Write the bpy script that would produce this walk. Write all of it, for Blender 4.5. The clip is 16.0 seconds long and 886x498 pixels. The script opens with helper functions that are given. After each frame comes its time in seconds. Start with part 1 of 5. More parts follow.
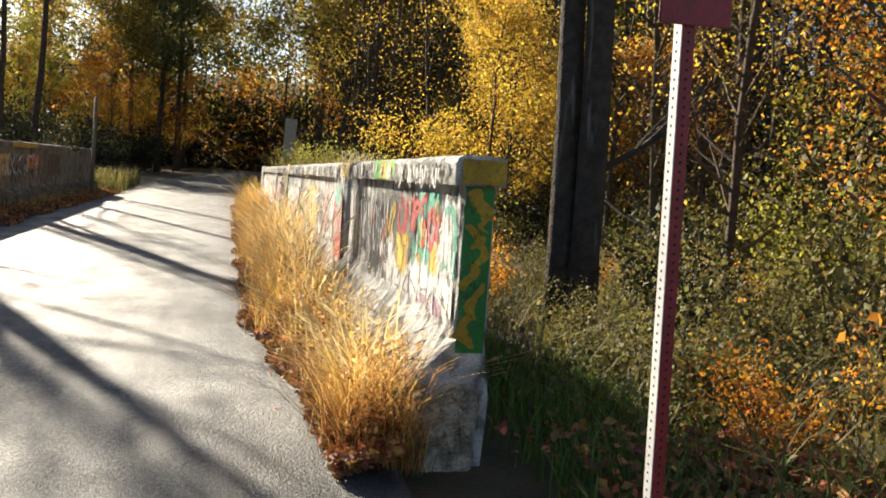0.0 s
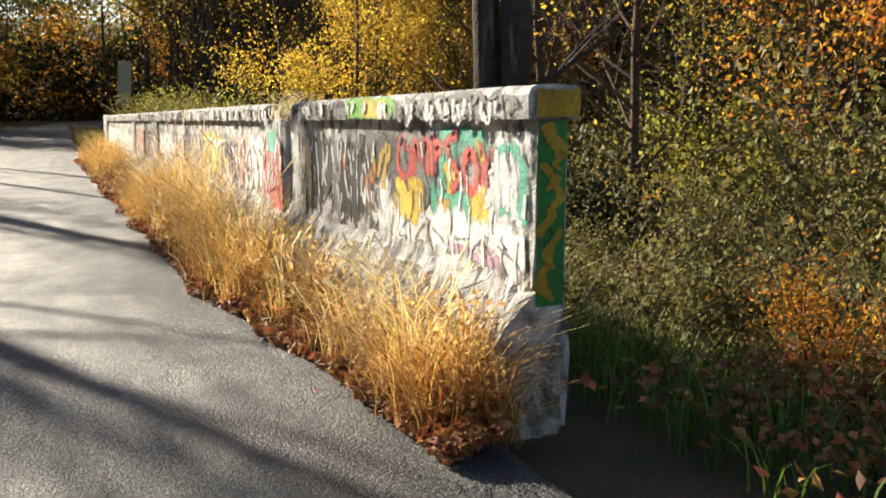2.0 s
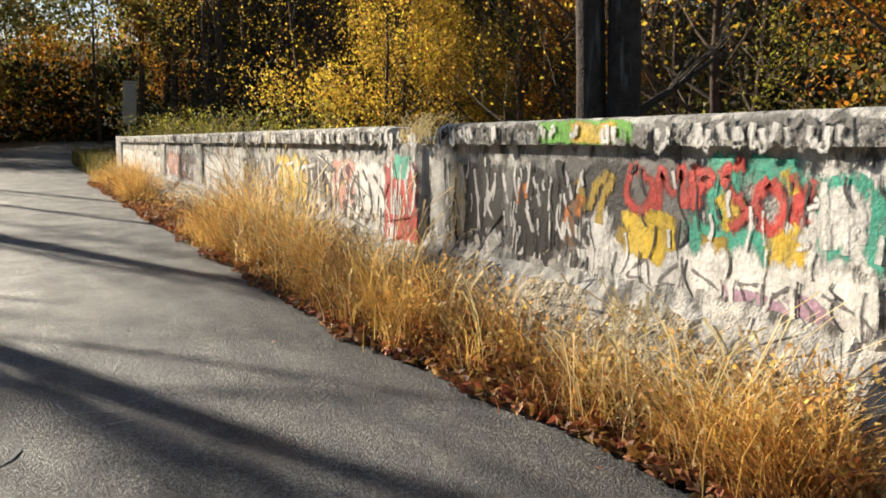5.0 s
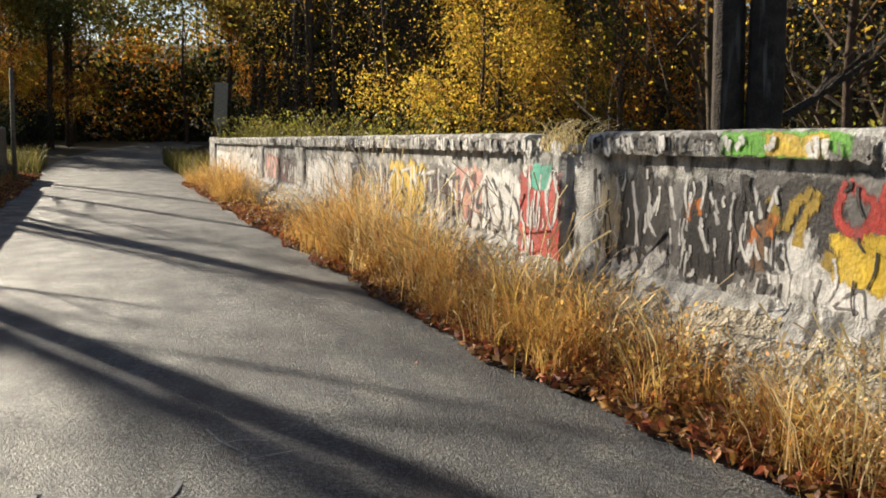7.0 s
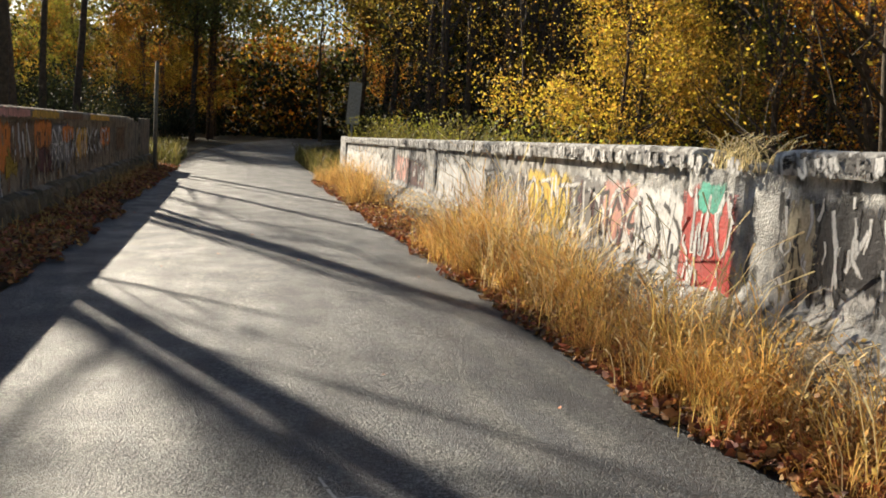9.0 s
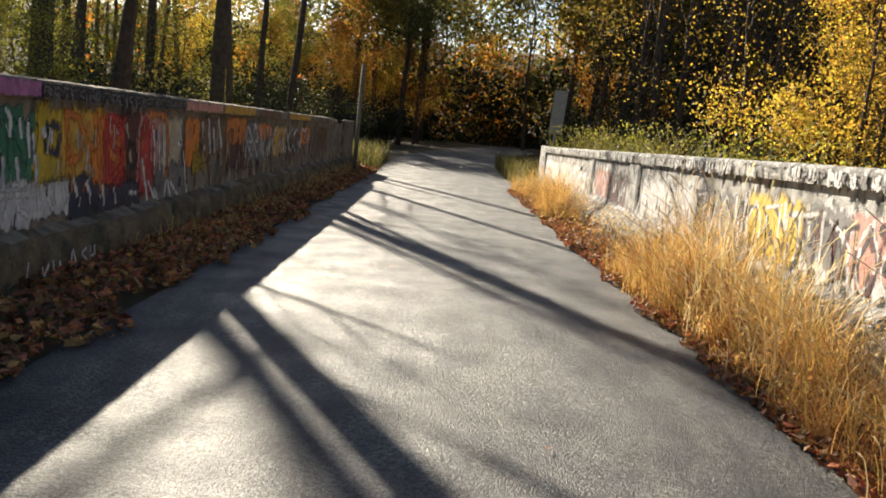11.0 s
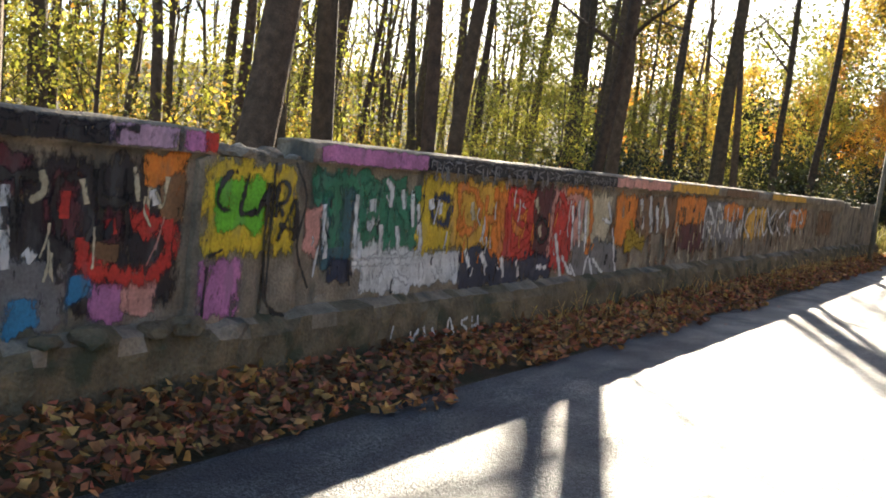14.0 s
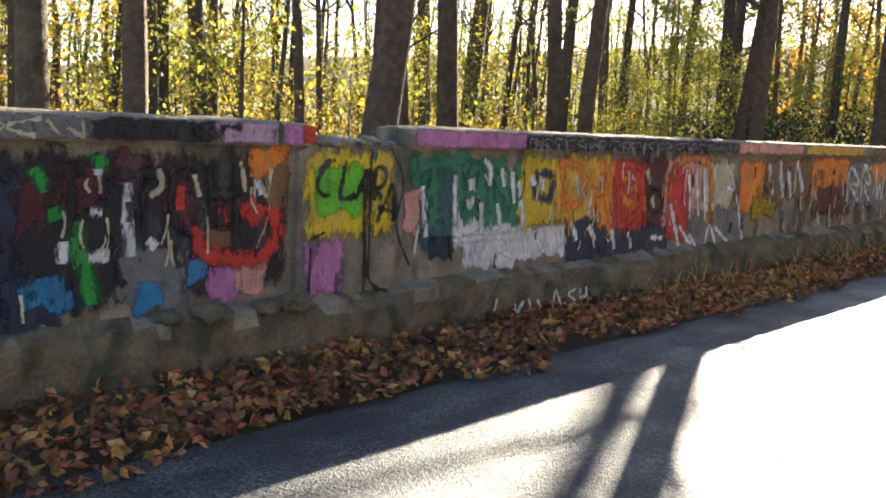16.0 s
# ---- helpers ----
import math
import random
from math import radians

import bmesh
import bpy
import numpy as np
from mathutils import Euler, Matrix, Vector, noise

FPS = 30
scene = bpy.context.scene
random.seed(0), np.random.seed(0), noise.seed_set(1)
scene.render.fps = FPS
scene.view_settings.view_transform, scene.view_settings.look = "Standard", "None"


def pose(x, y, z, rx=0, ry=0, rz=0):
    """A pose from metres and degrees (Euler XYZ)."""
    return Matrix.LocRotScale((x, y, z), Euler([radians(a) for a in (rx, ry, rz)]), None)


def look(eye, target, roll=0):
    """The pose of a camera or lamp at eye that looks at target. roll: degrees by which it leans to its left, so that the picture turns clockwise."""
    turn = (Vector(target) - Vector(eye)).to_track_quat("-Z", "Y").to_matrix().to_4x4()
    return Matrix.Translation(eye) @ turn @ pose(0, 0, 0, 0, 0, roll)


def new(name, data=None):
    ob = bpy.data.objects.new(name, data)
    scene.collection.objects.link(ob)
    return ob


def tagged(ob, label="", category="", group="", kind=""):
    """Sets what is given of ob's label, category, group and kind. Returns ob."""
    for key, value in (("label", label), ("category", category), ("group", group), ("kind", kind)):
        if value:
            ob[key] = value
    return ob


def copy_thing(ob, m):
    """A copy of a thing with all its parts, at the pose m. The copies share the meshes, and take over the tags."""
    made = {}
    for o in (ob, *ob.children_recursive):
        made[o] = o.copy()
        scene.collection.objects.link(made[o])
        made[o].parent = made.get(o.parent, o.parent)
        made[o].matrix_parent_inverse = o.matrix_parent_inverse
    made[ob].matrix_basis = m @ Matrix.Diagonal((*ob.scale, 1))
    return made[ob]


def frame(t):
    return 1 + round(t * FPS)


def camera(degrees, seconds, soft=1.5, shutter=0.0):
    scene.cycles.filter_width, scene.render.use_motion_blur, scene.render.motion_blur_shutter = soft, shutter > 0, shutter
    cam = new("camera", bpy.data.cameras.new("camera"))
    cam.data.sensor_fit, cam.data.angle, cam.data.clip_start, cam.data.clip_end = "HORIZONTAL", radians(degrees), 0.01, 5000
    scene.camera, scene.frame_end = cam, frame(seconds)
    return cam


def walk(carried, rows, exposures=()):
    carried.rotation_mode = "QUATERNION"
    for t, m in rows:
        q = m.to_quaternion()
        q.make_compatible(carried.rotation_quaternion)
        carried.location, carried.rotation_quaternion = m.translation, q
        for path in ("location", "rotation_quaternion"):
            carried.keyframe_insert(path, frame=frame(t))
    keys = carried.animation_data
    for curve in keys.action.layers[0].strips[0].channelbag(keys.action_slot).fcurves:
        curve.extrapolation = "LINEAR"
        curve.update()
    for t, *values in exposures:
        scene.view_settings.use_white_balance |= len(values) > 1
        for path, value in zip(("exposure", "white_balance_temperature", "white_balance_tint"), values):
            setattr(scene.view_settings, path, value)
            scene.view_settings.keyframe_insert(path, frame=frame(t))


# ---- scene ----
cam = camera(53.6, 16.0, soft=1.8)

PATH = [
    (0, (-1.05, -4.80, 1.33), (-0.565, -2.867, 1.168), 4.1),
    (0.5, (-1.217, -4.639, 1.336), (-0.595, -2.747, 1.156), 2.2),
    (1, (-1.37, -4.42, 1.285), (-0.649, -2.575, 1.008), 3.2),
    (1.5, (-1.616, -4.293, 1.317), (-0.875, -2.454, 1.052), 2.2),
    (2, (-1.867, -3.985, 1.318), (-1.035, -2.192, 1.015), 0.2),
    (2.5, (-2.074, -3.796, 1.32), (-1.254, -1.996, 1.026), 3.1),
    (3, (-2.231, -3.58, 1.336), (-1.39, -1.782, 1.089), -0.2),
    (3.5, (-2.4, -3.413, 1.358), (-1.552, -1.62, 1.101), 1.1),
    (3.7, (-2.496, -3.352, 1.348), (-1.613, -1.58, 1.065), 0.2),
    (5.8, (-2.872, -2.597, 1.323), (-2.0, -0.814, 1.08), 0.5),
    (6, (-2.915, -2.564, 1.318), (-2.082, -0.763, 1.065), 1.7),
    (6.5, (-2.992, -2.418, 1.335), (-2.204, -0.59, 1.14), 1.4),
    (7, (-3.061, -2.258, 1.357), (-2.326, -0.415, 1.106), 0.9),
    (7.5, (-3.13, -2.116, 1.358), (-2.36, -0.29, 1.088), 1.2),
    (8, (-3.153, -1.945, 1.378), (-2.376, -0.12, 1.122), 0.2),
    (8.5, (-3.062, -1.734, 1.366), (-2.447, 0.155, 1.131), 0.3),
    (8.7, (-3.024, -1.673, 1.362), (-2.472, 0.233, 1.111), 1.8),
    (10.8, (-2.775, -0.617, 1.353), (-2.703, 1.367, 1.108), 4.8),
    (11, (-2.722, -0.536, 1.351), (-2.693, 1.447, 1.09), 5.6),
    (11.5, (-2.676, -0.129, 1.364), (-2.706, 1.86, 1.16), 4.3),
    (12, (-2.465, 0.133, 1.356), (-2.719, 2.113, 1.238), 2.8),
    (12.5, (-2.295, 0.237, 1.392), (-2.842, 2.161, 1.38), 7.0),
    (13, (-2.149, 0.229, 1.402), (-2.986, 2.037, 1.233), 10.6),
    (13.5, (-1.973, 0.297, 1.411), (-2.999, 2.003, 1.223), 8.4),
    (14, (-1.801, 0.369, 1.449), (-2.905, 2.023, 1.238), 6.5),
    (14.5, (-1.603, 0.327, 1.439), (-2.696, 1.984, 1.195), 5.1),
    (15, (-1.404, 0.309, 1.444), (-2.566, 1.923, 1.225), 2.8),
    (15.5, (-1.374, 0.364, 1.474), (-2.581, 1.941, 1.231), 2.9),
    (16, (-1.277, 0.418, 1.486), (-2.659, 1.835, 1.202), 2.8),
]
walk(cam, [(t, look(eye, target, roll)) for t, eye, target, roll in PATH],
     exposures=[(0, 1.5), (1, 1.58), (2, 1.48), (3.5, 1.28), (7, 0.97), (8.5, 1.08), (11, 1.35), (12.5, 1.95), (13.5, 2.3), (16, 2.7)])

# ---- world, sun, exposure ----
SUN_H = Vector((-0.40, 0.917, 0))
SUN_EL = radians(22.2)
sun_dir = Vector((SUN_H.x * math.cos(SUN_EL), SUN_H.y * math.cos(SUN_EL), math.sin(SUN_EL)))
world = bpy.data.worlds.new("sky")
scene.world = world
world.use_nodes = True
wn = world.node_tree
sky = wn.nodes.new("ShaderNodeTexSky")
sky.sky_type = "NISHITA"
sky.sun_disc = False
sky.sun_elevation = SUN_EL
sky.sun_rotation = math.atan2(SUN_H.x, SUN_H.y)
sky.air_density, sky.dust_density = 0.9, 0.5
wn.links.new(sky.outputs[0], wn.nodes["Background"].inputs[0])
wn.nodes["Background"].inputs[1].default_value = 0.05
sun = new("sun", bpy.data.lights.new("sun", "SUN"))
sun.data.energy, sun.data.angle, sun.data.color = 5.0, radians(0.5), (1.0, 0.88, 0.69)
sun.matrix_world = look(sun_dir * 60, (0, 0, 0))


# ---- materials ----
def mat(name, col, rough=0.8, var=0.35, scale=8.0, fine=60.0, bump=0.3, metal=0.0, col2=None, island=0.0, rnd=0.0, stain=None, trans=0.0, dist=0.01, speck=0.5):
    """Node material: two scales of noise over the base colour, with relief; optional stain colour, per-piece variation."""
    m = bpy.data.materials.new(name)
    m.use_nodes = True
    nt, N = m.node_tree, m.node_tree.nodes
    b = N["Principled BSDF"]
    tc = N.new("ShaderNodeTexCoord")
    geo = N.new("ShaderNodeNewGeometry")
    n1, n2 = N.new("ShaderNodeTexNoise"), N.new("ShaderNodeTexNoise")
    for n, s, d in ((n1, scale, 6), (n2, fine, 3)):
        n.inputs["Scale"].default_value, n.inputs["Detail"].default_value = s, d
        nt.links.new(geo.outputs["Position"], n.inputs["Vector"])
    c2 = col2 or tuple(c * (1 - var) for c in col)
    r = N.new("ShaderNodeValToRGB")
    r.color_ramp.elements[0].position, r.color_ramp.elements[1].position = 0.35, 0.66
    r.color_ramp.elements[0].color, r.color_ramp.elements[1].color = (*c2, 1), (*col, 1)
    nt.links.new(n1.outputs["Fac"], r.inputs["Fac"])
    mul = N.new("ShaderNodeMix")
    mul.data_type, mul.blend_type = "RGBA", "OVERLAY"
    mul.inputs["Factor"].default_value = speck
    nt.links.new(r.outputs[0], mul.inputs[6])
    nt.links.new(n2.outputs["Fac"], mul.inputs[7])
    out = mul.outputs[2]
    if stain:
        n3 = N.new("ShaderNodeTexNoise")
        n3.inputs["Scale"].default_value, n3.inputs["Detail"].default_value = stain[1], 8
        mp = N.new("ShaderNodeMapping")
        mp.inputs["Scale"].default_value = stain[2]
        nt.links.new(geo.outputs["Position"], mp.inputs[0])
        nt.links.new(mp.outputs[0], n3.inputs["Vector"])
        r3 = N.new("ShaderNodeValToRGB")
        r3.color_ramp.elements[0].position, r3.color_ramp.elements[1].position = stain[3], stain[3] + 0.1
        nt.links.new(n3.outputs["Fac"], r3.inputs[0])
        mx = N.new("ShaderNodeMix")
        mx.data_type = "RGBA"
        nt.links.new(r3.outputs[0], mx.inputs[0])
        nt.links.new(out, mx.inputs[6])
        mx.inputs[7].default_value = (*stain[0], 1)
        out = mx.outputs[2]
    if island or rnd:
        hs = N.new("ShaderNodeHueSaturation")
        src = geo.outputs["Random Per Island"]
        if rnd:
            src = N.new("ShaderNodeObjectInfo").outputs["Random"]
        amt = island or rnd
        for key, lo, hi in (("Value", 1 - amt, 1 + amt), ("Hue", 0.5 - 0.045 * amt, 0.5 + 0.06 * amt)):
            mr = N.new("ShaderNodeMapRange")
            mr.inputs[3].default_value, mr.inputs[4].default_value = lo, hi
            if key == "Hue":
                w = N.new("ShaderNodeMath")
                w.operation = "FRACT"
                ml = N.new("ShaderNodeMath")
                ml.operation, ml.inputs[1].default_value = "MULTIPLY", 7.31
                nt.links.new(src, ml.inputs[0])
                nt.links.new(ml.outputs[0], w.inputs[0])
                nt.links.new(w.outputs[0], mr.inputs[0])
            else:
                nt.links.new(src, mr.inputs[0])
            nt.links.new(mr.outputs[0], hs.inputs[key])
        nt.links.new(out, hs.inputs["Color"])
        out = hs.outputs[0]
    nt.links.new(out, b.inputs["Base Color"])
    b.inputs["Roughness"].default_value, b.inputs["Metallic"].default_value = rough, metal
    if bump:
        ad = N.new("ShaderNodeMath")
        nt.links.new(n1.outputs["Fac"], ad.inputs[0])
        nt.links.new(n2.outputs["Fac"], ad.inputs[1])
        bp = N.new("ShaderNodeBump")
        bp.inputs["Strength"].default_value, bp.inputs["Distance"].default_value = bump, dist
        nt.links.new(ad.outputs[0], bp.inputs["Height"])
        nt.links.new(bp.outputs[0], b.inputs["Normal"])
    if trans:
        tr = N.new("ShaderNodeBsdfTranslucent")
        ms = N.new("ShaderNodeMixShader")
        ms.inputs[0].default_value = trans
        nt.links.new(out, tr.inputs[0])
        nt.links.new(b.outputs[0], ms.inputs[1])
        nt.links.new(tr.outputs[0], ms.inputs[2])
        nt.links.new(ms.outputs[0], N["Material Output"].inputs[0])
    return m




def asphalt():
    """Worn asphalt: light stone grains in dark binder, with rubbed and stained areas."""
    m = bpy.data.materials.new("asphalt")
    m.use_nodes = True
    nt, N = m.node_tree, m.node_tree.nodes
    b, geo = N["Principled BSDF"], N.new("ShaderNodeNewGeometry")

    def nz(scale, detail, stretch=(1, 1, 1)):
        mp, n = N.new("ShaderNodeMapping"), N.new("ShaderNodeTexNoise")
        mp.inputs["Scale"].default_value = stretch
        n.inputs["Scale"].default_value, n.inputs["Detail"].default_value = scale, detail
        nt.links.new(geo.outputs["Position"], mp.inputs[0])
        nt.links.new(mp.outputs[0], n.inputs["Vector"])
        return n.outputs["Fac"]

    def ramp(fac, a, ca, c, cb):
        r = N.new("ShaderNodeValToRGB")
        r.color_ramp.elements[0].position, r.color_ramp.elements[1].position = a, c
        r.color_ramp.elements[0].color, r.color_ramp.elements[1].color = (*ca, 1), (*cb, 1)
        nt.links.new(fac, r.inputs[0])
        return r.outputs[0]

    def mix(kind, f, x, y):
        k = N.new("ShaderNodeMix")
        k.data_type, k.blend_type = "RGBA", kind
        k.inputs[0].default_value = f
        nt.links.new(x, k.inputs[6])
        nt.links.new(y, k.inputs[7])
        return k.outputs[2]

    grain = nz(120, 5)
    coarse = nz(46, 3)
    col = ramp(grain, 0.40, (0.014, 0.017, 0.023), 0.62, (0.150, 0.164, 0.200))
    col = mix("MULTIPLY", 1.0, col, ramp(coarse, 0.34, (0.32, 0.33, 0.35), 0.66, (1.55, 1.55, 1.52)))
    col = mix("MULTIPLY", 1.0, col, ramp(nz(1.5, 6, (1, 0.5, 1)), 0.38, (0.50, 0.51, 0.54), 0.62, (1.2, 1.17, 1.08)))
    col = mix("MULTIPLY", 1.0, col, ramp(nz(5, 5, (1, 0.4, 1)), 0.44, (0.72, 0.72, 0.73), 0.66, (1.55, 1.45, 1.2)))
    nt.links.new(col, b.inputs["Base Color"])
    nt.links.new(ramp(nz(2.2, 5), 0.35, (0.44, 0.44, 0.44), 0.65, (0.66, 0.66, 0.66)), b.inputs["Roughness"])
    bp = N.new("ShaderNodeBump")
    bp.inputs["Strength"].default_value, bp.inputs["Distance"].default_value = 1.0, 0.022
    nt.links.new(mix("MIX", 0.45, grain, coarse), bp.inputs["Height"])
    nt.links.new(bp.outputs[0], b.inputs["Normal"])
    return m


M_ASPHALT = asphalt()
# part of the left parapet's shade is put into this darker concrete colour
M_CONCRETE = mat("old_concrete_shade_toned", (0.32, 0.26, 0.19), 0.9, 0.5, 5, 55, 0.6, stain=((0.09, 0.08, 0.065), 3.2, (1, 1.3, 0.4), 0.56), dist=0.02)
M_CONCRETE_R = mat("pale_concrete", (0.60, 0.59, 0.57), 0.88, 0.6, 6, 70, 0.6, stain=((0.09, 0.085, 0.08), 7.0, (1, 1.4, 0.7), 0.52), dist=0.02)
M_BASE = mat("mossy_concrete", (0.21, 0.16, 0.095), 0.95, 0.5, 5, 45, 0.8, stain=((0.07, 0.07, 0.04), 4, (1, 1, 1), 0.55), dist=0.03)
M_FOOT_R = mat("crumbled_pale_concrete", (0.58, 0.52, 0.42), 0.95, 0.6, 14, 50, 1.0, stain=((0.24, 0.21, 0.16), 16, (1, 1, 1), 0.56), dist=0.05)
M_EARTH = mat("forest_floor", (0.12, 0.075, 0.04), 0.95, 0.55, 2.5, 45, 0.8, col2=(0.06, 0.06, 0.025), dist=0.04)
M_BARK = mat("bark", (0.135, 0.092, 0.06), 0.95, 0.5, 9, 50, 0.9, rnd=0.3, dist=0.03)
M_BARK_DK = mat("dark_bark", (0.075, 0.058, 0.046), 0.95, 0.5, 9, 45, 0.9, stain=((0.22, 0.2, 0.18), 7, (1, 1, 0.10), 0.60), dist=0.04)
M_LEAF_Y = mat("yellow_leaves", (0.66, 0.43, 0.06), 0.6, 0.3, 3, 30, 0, island=0.55, trans=0.6)
M_LEAF_O = mat("orange_leaves", (0.62, 0.27, 0.035), 0.6, 0.3, 3, 30, 0, island=0.5, trans=0.6)
M_LEAF_G = mat("olive_leaves", (0.17, 0.17, 0.04), 0.6, 0.3, 3, 30, 0, island=0.5, trans=0.45)
M_LEAF_YG = mat("yellow_green_leaves", (0.36, 0.33, 0.05), 0.6, 0.3, 3, 30, 0, island=0.5, trans=0.5)
M_LEAF_T = mat("tawny_leaves", (0.44, 0.31, 0.06), 0.6, 0.3, 3, 30, 0, island=0.6, trans=0.6)
# near-black leaf colour that carries the woods' deep shade
M_LEAF_SHADE = mat("shade_black_leaves", (0.035, 0.04, 0.014), 0.7, 0.3, 3, 30, 0, island=0.5, trans=0.25)
M_LITTER = mat("fallen_leaves", (0.50, 0.21, 0.075), 0.7, 0.4, 6, 40, 0.2, island=0.65, trans=0.2, col2=(0.16, 0.065, 0.03))
M_DRY = mat("dry_grass", (0.88, 0.60, 0.20), 0.65, 0.3, 3, 40, 0, island=0.4, trans=0.4, col2=(0.62, 0.36, 0.12))
M_RUST = mat("rusty_dead_grass", (0.50, 0.24, 0.075), 0.7, 0.4, 3, 40, 0, island=0.6, trans=0.3, col2=(0.22, 0.10, 0.035))
M_STRAW = mat("pale_straw", (0.88, 0.72, 0.40), 0.6, 0.3, 3, 40, 0, island=0.3, trans=0.4)
M_GRASS = mat("green_grass", (0.14, 0.22, 0.035), 0.7, 0.4, 3, 40, 0, island=0.5, trans=0.4)
M_WEED = mat("weed_leaves", (0.23, 0.20, 0.06), 0.7, 0.4, 3, 40, 0, island=0.6, trans=0.4)
M_RED = mat("red_paint_metal", (0.30, 0.018, 0.025), 0.45, 0.3, 14, 90, 0.15, stain=((0.16, 0.02, 0.02), 9, (1, 1, 0.3), 0.62))
M_WHITE = mat("white_reflective_strip", (0.82, 0.80, 0.78), 0.4, 0.12, 14, 90, 0.1)
M_GALV = mat("weathered_sign_back", (0.50, 0.45, 0.36), 0.6, 0.3, 12, 90, 0.1)
M_HOLE = mat("dark_hole", (0.02, 0.015, 0.015), 0.9, 0.2, 20, 90, 0)
M_WOODPOST = mat("grey_post", (0.20, 0.17, 0.12), 0.85, 0.4, 12, 90, 0.4)
M_CHALK = mat("chalk", (0.36, 0.36, 0.36), 0.95, 0.25, 30, 160, 0.1, stain=((0.10, 0.10, 0.10), 40, (1, 1, 1), 0.53))
PAINTS = {}


def paint(key):
    """Spray paint, worn through to bare concrete in streaks."""
    cols = dict(emerald=(0.02, 0.34, 0.05), ink=(0.012, 0.011, 0.013), yellow=(0.78, 0.53, 0.03), green=(0.02, 0.20, 0.03), lime=(0.16, 0.55, 0.03), dkgreen=(0.03, 0.20, 0.11), teal=(0.04, 0.42, 0.30), bluegreen=(0.04, 0.12, 0.15),
                red=(0.60, 0.04, 0.03), maroon=(0.10, 0.015, 0.025), orange=(0.80, 0.24, 0.03), amber=(0.76, 0.42, 0.05), pink=(0.55, 0.20, 0.42), paleink=(0.52, 0.33, 0.45), salmon=(0.72, 0.34, 0.28),
                white=(0.82, 0.81, 0.80), black=(0.018, 0.015, 0.02), grey=(0.20, 0.19, 0.19), cream=(0.62, 0.53, 0.36), blue=(0.03, 0.22, 0.42), navy=(0.025, 0.035, 0.07), brown=(0.22, 0.11, 0.05), ltgrey=(0.70, 0.69, 0.68), mustard=(0.42, 0.27, 0.01))
    if key not in PAINTS:
        c = cols[key]
        m = PAINTS[key] = mat("spray_paint_" + key, c, 0.62, 0.35, 7, 50, 0.35, stain=(tuple(0.6 * v + 0.04 for v in c), 7, (1, 1.5, 0.5), 0.56), dist=0.012)
        nt, N = m.node_tree, m.node_tree.nodes
        geo, mp, nz, rp = N.new("ShaderNodeNewGeometry"), N.new("ShaderNodeMapping"), N.new("ShaderNodeTexNoise"), N.new("ShaderNodeValToRGB")
        mp.inputs["Scale"].default_value = (1, 1.9, 0.8)
        mp.inputs["Location"].default_value = (len(PAINTS) * 3.7, 0, 0)
        nz.inputs["Scale"].default_value, nz.inputs["Detail"].default_value, nz.inputs["Roughness"].default_value = 10.0, 10, 0.72
        rp.color_ramp.elements[0].position, rp.color_ramp.elements[1].position = 0.56, 0.72
        tr, ms = N.new("ShaderNodeBsdfTransparent"), N.new("ShaderNodeMixShader")
        nt.links.new(geo.outputs["Position"], mp.inputs[0])
        nt.links.new(mp.outputs[0], nz.inputs["Vector"])
        at_edge, inv, add = N.new("ShaderNodeAttribute"), N.new("ShaderNodeMath"), N.new("ShaderNodeMath")
        at_edge.attribute_name = "edge"
        inv.operation, inv.inputs[0].default_value = "SUBTRACT", 1.0
        add.operation, add.inputs[1].default_value = "MULTIPLY_ADD", 0.22
        nt.links.new(at_edge.outputs["Fac"], inv.inputs[1])
        nt.links.new(inv.outputs[0], add.inputs[0])
        nt.links.new(nz.outputs["Fac"], add.inputs[2])
        nt.links.new(add.outputs[0], rp.inputs[0])
        nt.links.new(rp.outputs[0], ms.inputs[0])
        nt.links.new(N["Principled BSDF"].outputs[0], ms.inputs[1])
        nt.links.new(tr.outputs[0], ms.inputs[2])
        nt.links.new(ms.outputs[0], N["Material Output"].inputs[0])
    return PAINTS[key]


# ---- helpers for meshes ----
def finish(name, bm, material, parent=None, label="", smooth=False):
    me = bpy.data.meshes.new(name)
    bm.normal_update()
    bm.to_mesh(me)
    bm.free()
    if smooth:
        me.polygons.foreach_set("use_smooth", [True] * len(me.polygons))
    me.materials.append(material)
    ob = new(name, me)
    if parent:
        ob.parent = parent
    if label:
        tagged(ob, label)
    return ob


def part(name, bm, material, parent, label="", smooth=False):
    return finish(name, bm, material, parent, label, smooth)


def from_np(name, V, F, material, parent=None, smooth=False):
    me = bpy.data.meshes.new(name)
    k = F.shape[1]
    me.vertices.add(len(V))
    me.vertices.foreach_set("co", V.astype(np.float32).ravel())
    me.loops.add(F.size)
    me.loops.foreach_set("vertex_index", F.astype(np.int32).ravel())
    me.polygons.add(len(F))
    me.polygons.foreach_set("loop_start", np.arange(len(F), dtype=np.int32) * k)
    me.update(calc_edges=True)
    me.validate()
    if smooth:
        me.polygons.foreach_set("use_smooth", [True] * len(me.polygons))
    me.materials.append(material)
    ob = new(name, me)
    if parent:
        ob.parent = parent
    return ob


